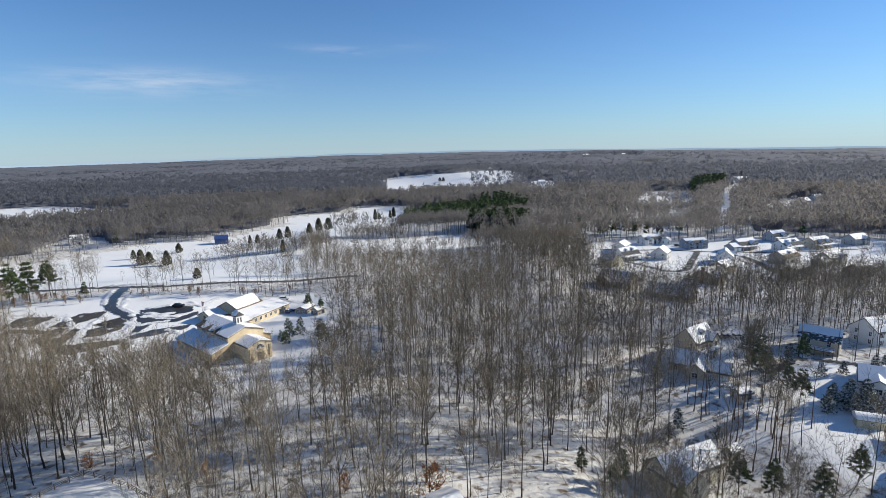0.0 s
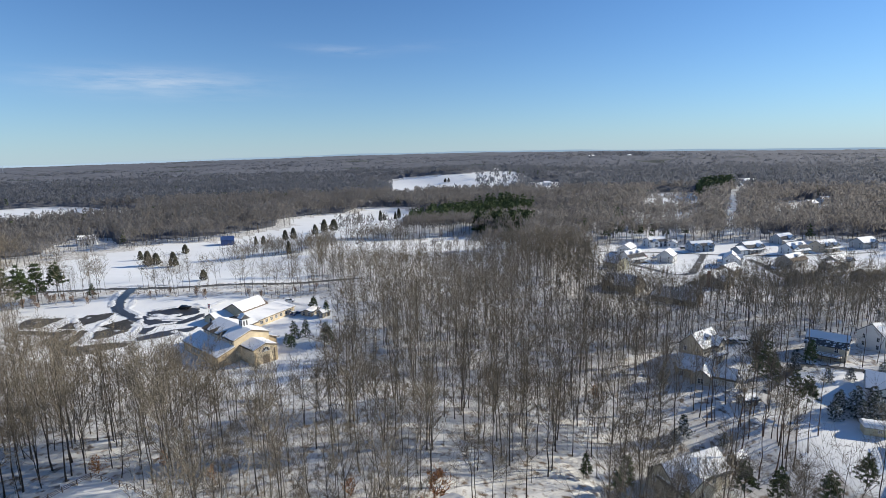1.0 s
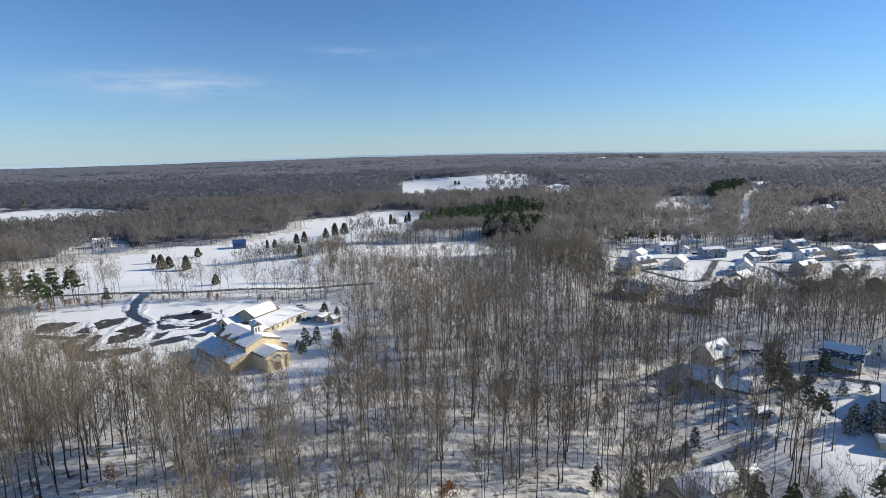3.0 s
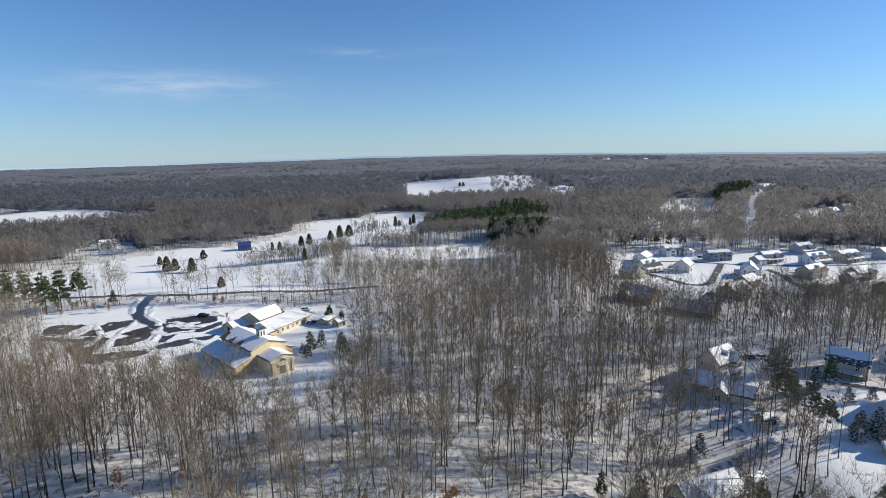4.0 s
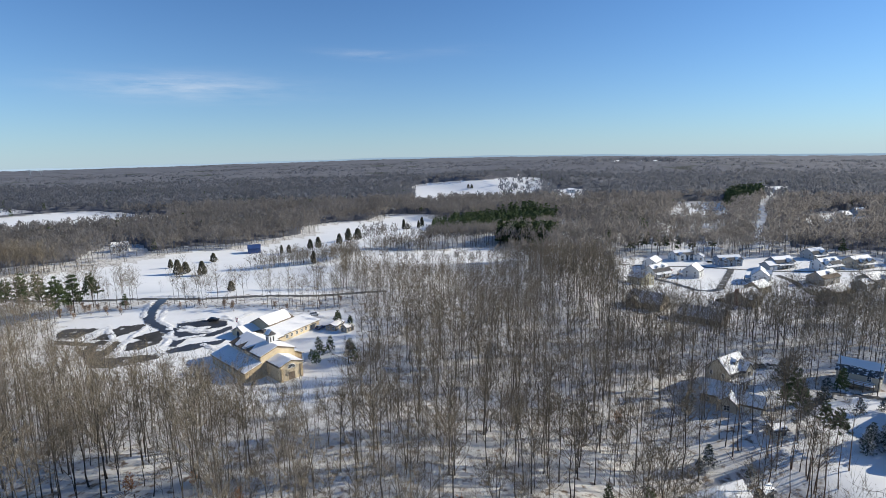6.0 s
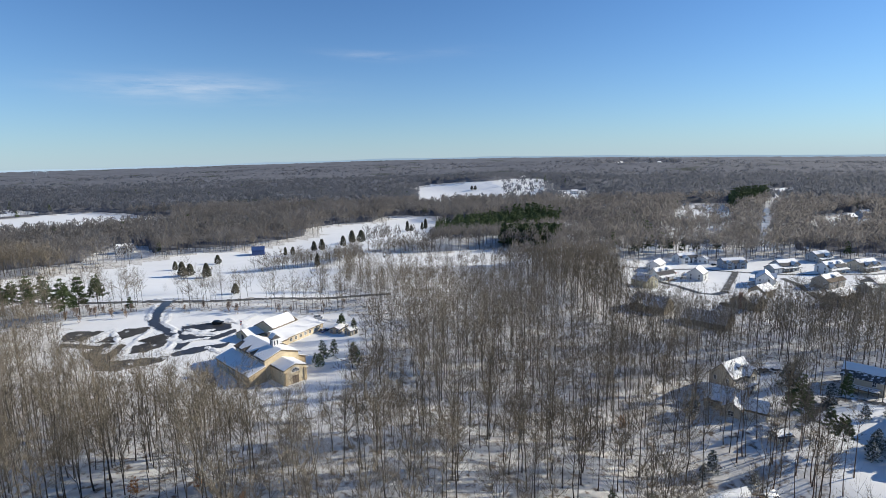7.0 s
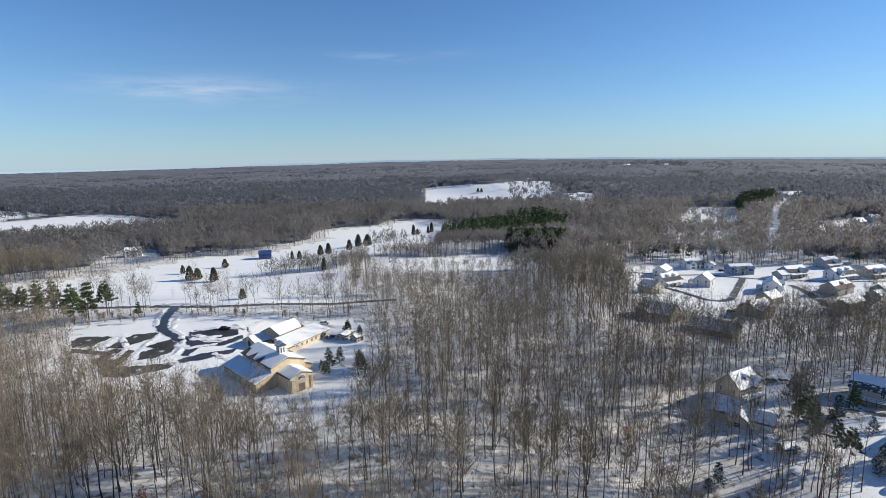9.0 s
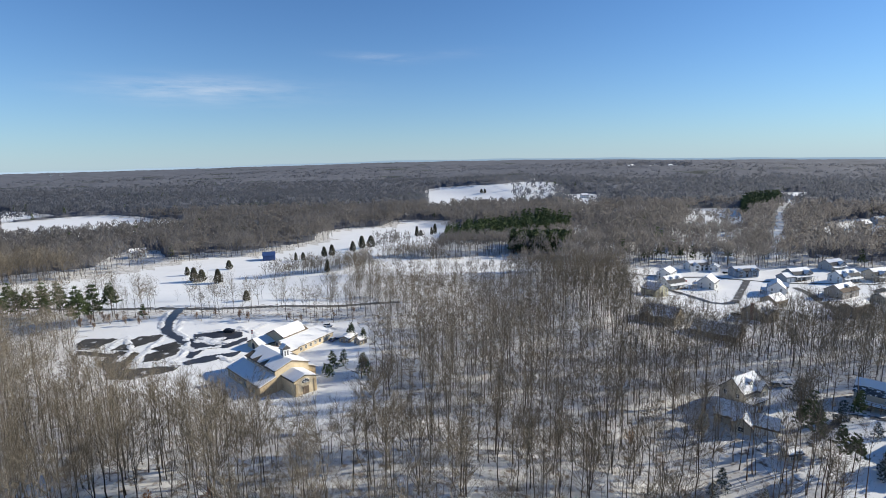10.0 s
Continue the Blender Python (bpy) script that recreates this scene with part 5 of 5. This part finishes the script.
# spruces and pines among the yards and the church
spruce_kind = [tri_mesh(n, d, mt) for n, d, mt in zip(("trunk", "crown"), pine(rng, 9, 3.3, 20, 16, 0.06, 0.075, 0.75, 1), (BARK, SPRUCE))]
for i, (cx, cy, hgt) in enumerate([(99.3, 121.5, 5.5), (104.5, 123.5, 6.5), (96.5, 125.5, 5.5), (101.5, 126, 6.5), (107, 121, 6), (102, 121, 5), (98.5, 127.5, 5), (94, 122.5, 4.5), (106, 126.5, 6), (110.2, 140, 3.6), (103.7, 139.5, 4), (57.5, 124, 5.5), (54.5, 122, 3.5), (65, 118.5, 3.5), (119, 140, 5), (123, 141, 5.5),
                                   (62, 148, 5), (60, 145, 4.5), (95, 160, 8), (97, 161, 7), (100, 148, 6)]):
    plant_tree("spruce_tree", "snow-dusted dark green spruce in a yard", "tree", spruce_kind[0], spruce_kind[1], rest(cx, cy, i * 61, hgt / 9), "yard spruces")
pine_kinds = []
for q in range(3):
    t, c = pine(rng, 15, 3.6, 14, 26, 0.42 - 0.08 * q, 0.085, 0.9, 1)
    pine_kinds.append((tri_mesh("trunk", t, BARK), tri_mesh("crown", c, PINE)))
for i, (cx, cy, hgt) in enumerate([(89, 126, 10), (90.5, 133, 8), (92, 148, 10), (86, 143, 8), (88, 139, 10), (105, 149, 8.5), (60, 100.5, 9), (65, 97, 9), (36, 102, 9), (33, 98, 7), (72, 93, 9), (28, 104, 6), (-56, 208, 7),
                                   (-50, 204, 6), (99, 404, 13), (104, 409, 15), (119, 402, 12), (127, 411, 14), (146, 408, 12), (-178.5, 211.7, 15.5), (-177, 219.3, 15), (-172.8, 225.2, 14), (-214, 233.6, 14), (-212.3, 240.5, 13), (-215.5, 226.7, 13), (-233.8, 235.7, 14), (-222.2, 228, 12), (-219.2, 215.8, 13), (-228, 221, 12), (-203.8, 233, 12), (-240, 228, 13), (-206, 225, 10), (-155.2, 221.6, 6), (132, 412, 11), (137, 420, 12), (150, 416, 10), (164, 425, 10), (82, 97, 8), (45, 94, 7)]):
    t, c = pine_kinds[i % 3]
    plant_tree("pine_tree", "tall Virginia pine with ragged dark green crown", "tree", t, c, rest(cx, cy, i * 97, (1.15 if cx < -150 else 1.0) * hgt / 15), "scattered pines")
SLIM_TREES = [(64.7, 114.7, 19), (67.4, 115.6, 21), (71.1, 119.4, 18), (66.7, 106.8, 20), (70.0, 106.7, 22), (74.5, 110.6, 19), (74.5, 119.1, 20), (73.9, 106.7, 21), (76.6, 127.3, 18), (76.2, 116.2, 20), (71.7, 123.9, 19), (64.3, 126.1, 21), (66.5, 127.8, 20), (79.6, 110.6, 18), (85.6, 116.3, 19)]
slim_kinds = []
for q in range(4):
    t, c = bare_tree(rng, 21, 14, 170, radius=0.16, low=0.62, spread=0.24, twig_r=0.02, fine=1, fork=0.2)
    slim_kinds.append((tri_mesh("trunk", t, PINE_BARK), tri_mesh("crown", c, TWIG)))
for i, (cx, cy, hgt) in enumerate(SLIM_TREES):
    plant_tree("bare_tree", "tall slender bare tree with a reddish trunk in a snowy yard", "tree", *slim_kinds[i % 4], rest(cx, cy, i * 71, hgt / 21), "yard trees")
full_pine = [tri_mesh(n, d, mt) for n, d, mt in zip(("trunk", "crown"), pine(rng, 9, 2.9, 13, 15, 0.10, 0.06, 0.8, 1), (BARK, PINE))]
for i, (cx, cy, hgt) in enumerate([(-54.3, 174.5, 7), (-53.3, 167.5, 5), (-51.5, 179, 6), (-43, 173.5, 7), (-41, 170, 6), (-56, 171, 4)]):
    plant_tree("pine_tree", "bushy green pine on the snowy lawn by the church", "tree", full_pine[0], full_pine[1], rest(cx, cy, i * 83, hgt / 9), "church pines")

# ---- the woods ----
rng = np.random.default_rng(11)
kinds = []
for q in range(10):
    hgt = rng.uniform(19, 25)
    t, c = bare_tree(rng, hgt, int(rng.integers(22, 32)), 620, radius=rng.uniform(0.11, 0.18), low=rng.uniform(0.25, 0.5), spread=rng.uniform(0.3, 0.5), twig_r=0.019, fine=1)
    kinds.append((tri_mesh("trunk", t, BARK), tri_mesh("crown", c, TWIG)))
NEAR_CELL, NEAR_END = 4.2, 152.0
tx, ty = scatter(rng, -190, 190, 40, NEAR_END, NEAR_CELL, density)
lx, ly = scatter(rng, -150, -50, 50, 140, 6.0, density)
tx, ty = np.append(tx, lx), np.append(ty, ly)
order = np.argsort(np.hypot(tx * 0.8, ty))
tx, ty = tx[order], ty[order]
NEAREST = 300
tz = heights(tx, ty)
tall = tallness(tx, ty)
for i in range(min(NEAREST, len(tx))):
    t, c = kinds[int(rng.integers(0, len(kinds)))]
    s = rng.uniform(0.68, 1.12) * tall[i]
    plant_tree("bare_tree", "leafless grey-brown forest tree standing in snow", "tree", t, c,
               Matrix.Translation((tx[i], ty[i], tz[i])) @ pose(0, 0, 0, rng.normal(0, 1.5), rng.normal(0, 1.5), rng.uniform(0, 360)) @ Matrix.Scale(s, 4), "woodland trees")


def forest(name, label, templates, x, y, scales, mats, rng):
    """Many trees in one mesh; templates are (trunk, crown) arrays, mats their two materials."""
    z = heights(x, y)
    pick = rng.integers(0, len(templates), len(x))
    turn = rng.uniform(0, 2 * np.pi, len(x))
    scales = scales * tallness(x, y)
    VV, FF, MM, n = [], [], [], 0
    for k, (t, c) in enumerate(templates):
        V, F = join([t, c])
        mi = np.concatenate([np.zeros(len(t[1]), dtype=int), np.ones(len(c[1]), dtype=int)])
        sel = np.nonzero(pick == k)[0]
        if not len(sel):
            continue
        cs, sn, s = np.cos(turn[sel]), np.sin(turn[sel]), scales[sel]
        W = np.empty((len(sel), len(V), 3))
        W[:, :, 0] = (V[None, :, 0] * cs[:, None] - V[None, :, 1] * sn[:, None]) * s[:, None] + x[sel][:, None]
        W[:, :, 1] = (V[None, :, 0] * sn[:, None] + V[None, :, 1] * cs[:, None]) * s[:, None] + y[sel][:, None]
        W[:, :, 2] = V[None, :, 2] * s[:, None] + z[sel][:, None]
        VV.append(W.reshape(-1, 3))
        FF.append((F[None] + (np.arange(len(sel)) * len(V))[:, None, None]).reshape(-1, 3) + n)
        MM.append(np.tile(mi, len(sel)))
        n += len(sel) * len(V)
    ob = new(name, big_mesh(name, np.concatenate(VV), np.concatenate(FF), list(mats), np.concatenate(MM)))
    return tagged(ob, label, "woodland", kind="stuff")


near_rest = [bare_tree(rng, rng.uniform(19, 25), 24, 240, radius=rng.uniform(0.11, 0.17), sides=5, low=rng.uniform(0.32, 0.5), twig_r=0.027, spread=rng.uniform(0.24, 0.34), fine=1) for _ in range(8)]
x, y = tx[NEAREST:], ty[NEAREST:]
forest("woodland", "leafless grey-brown woodland over snow", near_rest, x, y, rng.uniform(0.68, 1.12, len(x)), (WOOD_STUFF, TWIG_STUFF), rng)
# saplings and brush under the trees
sap = [bare_tree(rng, rng.uniform(4, 9), 14, 60, radius=0.05, sides=3, low=0.15, twig_r=0.02, spread=0.4, fine=1) for _ in range(5)]
x, y = scatter(rng, -250, 250, 45, 265, 5.0, lambda a, b: np.where(inside(ROW_ZONE, a, b), 1.3, np.where(a < -15, np.where(a > -105, 0.35, 1.4), np.where((a > 60) & (b > 200), 0.15, np.where((a > 56) & (b > 148), 1.0, np.where(a > 56, 0.4, 0.7))))) * density(a, b))
forest("brush", "thin bare saplings and brush under the trees", sap, x, y, rng.uniform(0.6, 1.2, len(x)), (WOOD_STUFF, TWIG_STUFF), rng)
mid = [bare_tree(rng, rng.uniform(17, 23), 18, 190, radius=rng.uniform(0.10, 0.15), sides=4, low=rng.uniform(0.28, 0.45), twig_r=0.034, spread=rng.uniform(0.36, 0.5), fine=1, wild=0.75, up=0.1) for _ in range(10)]
x, y = scatter(rng, -330, 310, NEAR_END, 330, 4.3, density)
forest("middle_woodland", "leafless woodland in the middle distance", mid, x, y, rng.uniform(0.75, 1.1, len(x)), (WOOD_STUFF, TWIG_STUFF), rng)


def belt(near, out, soft):
    """The woods between two distances, thinning over a soft rim."""
    def chance(x, y):
        r = np.hypot(x, y)
        return density(x, y) * np.clip((r - near) / soft + 0.5, 0, 1) * np.clip((out - r) / soft + 0.5, 0, 1)
    return chance


for nm, lab, box, near, out, soft, cell, mats, kinds_ in (
        ("far_woodland", "leafless woodland beyond the church and the estate", (-420, 400, 330, 520), 200, 500, 60, 5.6, (WOODS_EDGE, WOODS_EDGE),
         [twig_dome(rng, rng.uniform(16, 21), rng.uniform(2.9, 4.1), rng.uniform(0.25, 0.4), 90, 2.3, 0.24, 0.9) for _ in range(10)]),
        ("farther_woodland", "leafless woodland in the distance", (-720, 680, 330, 860), 500, 820, 80, 6.0, (WOODS_EDGE, WOODS_EDGE),
         [twig_dome(rng, rng.uniform(16, 21), rng.uniform(3.2, 4.4), rng.uniform(0.25, 0.4), 50, 2.4, 0.5, 0.8) for _ in range(10)]),
        ("distant_woodland", "leafless woodland far off", (-1300, 1250, 540, 1750), 820, 1680, 120, 10.2, (HAZED_TWIG, HAZED_TWIG),
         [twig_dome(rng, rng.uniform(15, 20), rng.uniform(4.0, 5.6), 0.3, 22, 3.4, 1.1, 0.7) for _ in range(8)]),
        ("remote_woodland", "leafless woodland towards the skyline", (-2000, 1900, 1100, 2700), 1680, 2640, 200, 24.0, (HAZED_TWIG, HAZED_TWIG),
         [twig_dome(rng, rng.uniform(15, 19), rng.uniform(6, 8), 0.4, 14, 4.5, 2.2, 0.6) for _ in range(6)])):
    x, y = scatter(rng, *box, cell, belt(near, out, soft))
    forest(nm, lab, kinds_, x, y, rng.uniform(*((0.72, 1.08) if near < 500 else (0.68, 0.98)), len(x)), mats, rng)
# hedgerow and scrub
x, y = scatter(rng, -180, 0, 335, 520, 2.5, lambda a, b: np.where(along(HEDGE, a, b) < 7, 0.8, 0.0))
hedge = [bare_tree(rng, rng.uniform(6, 11), 16, 60, radius=0.1, sides=3, low=0.12, twig_r=0.06, spread=0.5, fine=1) for _ in range(5)]
forest("hedgerow", "bare grey hedgerow between the snowy fields", hedge, x, y, rng.uniform(0.7, 1.3, len(x)), (WOOD_STUFF, TWIG_STUFF), rng)
x, y = scatter(rng, -75, 60, 300, 415, 2.8, lambda a, b: np.where(inside(NORTH_CLEARING, a, b), 0.1 + 0.45 * (wander(a, b, 9) > 0.2), 0.0))
forest("scrub", "low bare scrub on the snowy clearing", hedge, x, y, rng.uniform(0.5, 1.7, len(x)), (WOOD_STUFF, TWIG_STUFF), rng)
# pine plantations and scattered evergreens
green_far = [pine(rng, 17, 3.4, 6, 3, 0.25, 0.55, 2.2, 1) for _ in range(5)]
x, y = scatter(rng, -80, 130, 400, 745, 6.2, lambda a, b: np.where(inside(PINE_BLOCK_A, a, b), 0.9, 0.0))
forest("pine_plantation", "dense dark green pine plantation", green_far, x, y, rng.uniform(0.9, 1.15, len(x)), (WOOD_STUFF, PINE), rng)
x, y = scatter(rng, 10, 90, 400, 485, 3.8, lambda a, b: np.where(inside(PINE_BLOCK_B, a, b), 0.95, 0.0))
forest("pine_grove", "dense grove of tall dark green pines", green_far, x, y, rng.uniform(0.72, 1.06, len(x)), (WOOD_STUFF, PINE), rng)
x, y = scatter(rng, 295, 460, 650, 860, 6.5, lambda a, b: np.where(inside(PINE_BLOCK_C, a, b), 0.8, 0.0))
forest("pine_stand", "dark pine stand beside the snowy eastern field", green_far, x, y, rng.uniform(0.85, 1.1, len(x)), (WOOD_STUFF, PINE), rng)
x, y = scatter(rng, -900, 760, 330, 1600, 16.0, lambda a, b: density(a, b) * np.where(wander(a, b, 130, 4) > 0.45, 0.35, 0.012))
forest("scattered_pines", "dark pines scattered in the leafless woods", green_far, x, y, rng.uniform(0.6, 0.85, len(x)), (WOOD_STUFF, PINE), rng)
# broad old trees at the wood's edge
rng = np.random.default_rng(23)
for cx, cy, hgt in ((-33.7, 146.1, 13), (-30.6, 155.1, 14), (-42.4, 168.0, 8), (-24.1, 114.5, 15), (91.7, 152.9, 11), (99.4, 162.1, 10), (57.5, 159.2, 12), (65.4, 154.9, 10)):
    t, c = bare_tree(rng, hgt, 40, 900, radius=0.26, low=0.2, spread=0.55, twig_r=0.022, fine=1, fork=1.0)
    plant_tree("oak_tree", "broad-crowned leafless oak at the edge of the wood", "tree", tri_mesh("trunk", t, BARK), tri_mesh("crown", c, TWIG), rest(cx, cy), "edge oaks")
# russet beeches that keep their leaves
leafy = [bare_tree(rng, 6, 22, 520, radius=0.07, low=0.1, spread=0.5, twig_r=0.06, fine=1, fork=1.0, wild=0.9) for _ in range(2)]
x, y = np.array([-4.0, -20.0, -48.0, 40.0, -72.0, -60.0]), np.array([91.8, 90.0, 95.0, 140.0, 97.0, 100.0])
for i in range(len(x)):
    s = (1.1, 0.6, 0.5, 0.6, 0.6, 0.55)[i]
    if i == 0:
        beech = (tri_mesh("trunk", leafy[0][0], BARK), tri_mesh("crown", leafy[0][1], LITTER))
    plant_tree("beech_tree", "small beech that keeps its russet leaves", "tree", beech[0], beech[1], rest(x[i], y[i], 50 * i, s), "russet beeches")


faded = (beech[0], tri_mesh("crown", leafy[1][1], PALE_LITTER))
for i, (cx, cy, s) in enumerate(((-176, 215, 0.7), (-171, 217, 0.55), (-179, 212, 0.5), (-104.6, 218, 0.6), (-88, 224, 0.6), (-83, 225, 0.5), (-112, 226, 0.45), (-70, 231, 0.5), (-62, 236, 0.55), (-158, 222, 0.45), (-178.6, 212.0, 0.6), (-182.9, 222.5, 0.5), (-166.3, 214.2, 0.7), (-165.3, 218.2, 0.55), (-157.8, 212.9, 0.6), (-151.6, 213.0, 0.5), (-154.4, 221.1, 0.6), (-168.8, 207.5, 0.5), (-190.6, 223.9, 0.6), (-177.3, 223.8, 0.5), (-129.6, 220.5, 0.5), (-122.7, 224.4, 0.55), (-109.0, 219.9, 0.6), (-106.8, 223.4, 0.45), (-48.1, 226.2, 0.5))):
    plant_tree("beech_tree", "small roadside beech with faded pale leaves", "tree", faded[0], faded[1], rest(cx, cy, 40 * i, s), "roadside beeches")


def canopy():
    """The crowns of the far woods, out to the skyline."""
    na = 520
    az = np.radians(np.linspace(-52, 50, na))
    radii = [350.0]
    while radii[-1] < 4850:
        radii.append(radii[-1] * 1.0125)
    R, A = np.meshgrid(np.array(radii), az, indexing="ij")
    X, Y = R * np.sin(A), R * np.cos(A)
    r2 = np.random.default_rng(3)
    begin = np.clip((R - 440) / 160, 0, 1)
    grow = np.clip((R - 1300) / 700, 0, 1)
    lump = (r2.random(R.shape) * 3.0 + 2.5 * wander(X, Y, 60) + 3.0 * wander(X, Y, 240, 2)) * (0.2 + 0.8 * grow)
    clear = open_land(X, Y) | inside(FIELD_GROVE, X, Y) | inside(PINE_BLOCK_A, X, Y) | inside(PINE_BLOCK_B, X, Y) | inside(PINE_BLOCK_C, X, Y)
    # the crowns thin out towards every clearing
    near_edge = np.zeros(R.shape)
    for reach, share in ((18, 0.34), (34, 0.33), (52, 0.33)):
        hit = np.zeros(R.shape, dtype=bool)
        for k in range(8):
            ox, oy = X + reach * math.cos(k * math.pi / 4), Y + reach * math.sin(k * math.pi / 4)
            hit |= open_land(ox, oy) | inside(PINE_BLOCK_A, ox, oy) | inside(PINE_BLOCK_B, ox, oy)
        near_edge += share * hit
    low = np.clip((tallness(X, Y) - 0.6) / 0.4, 0, 1)
    Z = heights(X, Y) + np.where(clear, -1.0, begin * low * (1.0 - near_edge) * (10.3 + 0.8 * grow + lump) - 1.5 * (near_edge > 0.3) - 1.5 * (low < 0.5) - 2.0 * (begin < 0.1))
    n = na
    i, j = np.meshgrid(np.arange(len(radii) - 1), np.arange(na - 1), indexing="ij")
    i, j = i.ravel(), j.ravel()
    q = np.stack([i * n + j, i * n + j + 1, (i + 1) * n + j + 1, (i + 1) * n + j], 1)[:, ::-1]
    V = np.stack([X.ravel(), Y.ravel(), Z.ravel()], 1)
    keep = ~clear.ravel()[q].all(1)
    ob = new("far_woods", big_mesh("far_woods", V, q[keep], [HAZED_CANOPY], smooth=True))
    tagged(ob, "endless bare woods tinted a hazy blue-grey, reaching the skyline", "woodland", kind="stuff")


canopy()


def glowing_ridge():
    """A low ridge beyond the woods; its own glow stands in for the paleness of distance."""
    az = np.radians(np.linspace(-52, 50, 160))
    top_z = heights(4700 * np.sin(az), 4700 * np.cos(az)) + 27 + 4 * wander(az * 40, az * 11, 3.0)
    lo = np.stack([4920 * np.sin(az), 4920 * np.cos(az), np.full(az.shape, -60.0)], 1)
    hi = np.stack([4920 * np.sin(az), 4920 * np.cos(az), top_z], 1)
    n = len(az)
    k = np.arange(n - 1)
    q = np.stack([k, k + 1, n + k + 1, n + k], 1)
    ob = new("backdrop", big_mesh("backdrop", np.concatenate([lo, hi]), q, [GLOWING_RIDGE]))
    tagged(ob, "far ridge along the skyline, glowing blue-grey in place of haze", "backdrop", kind="structure")


glowing_ridge()
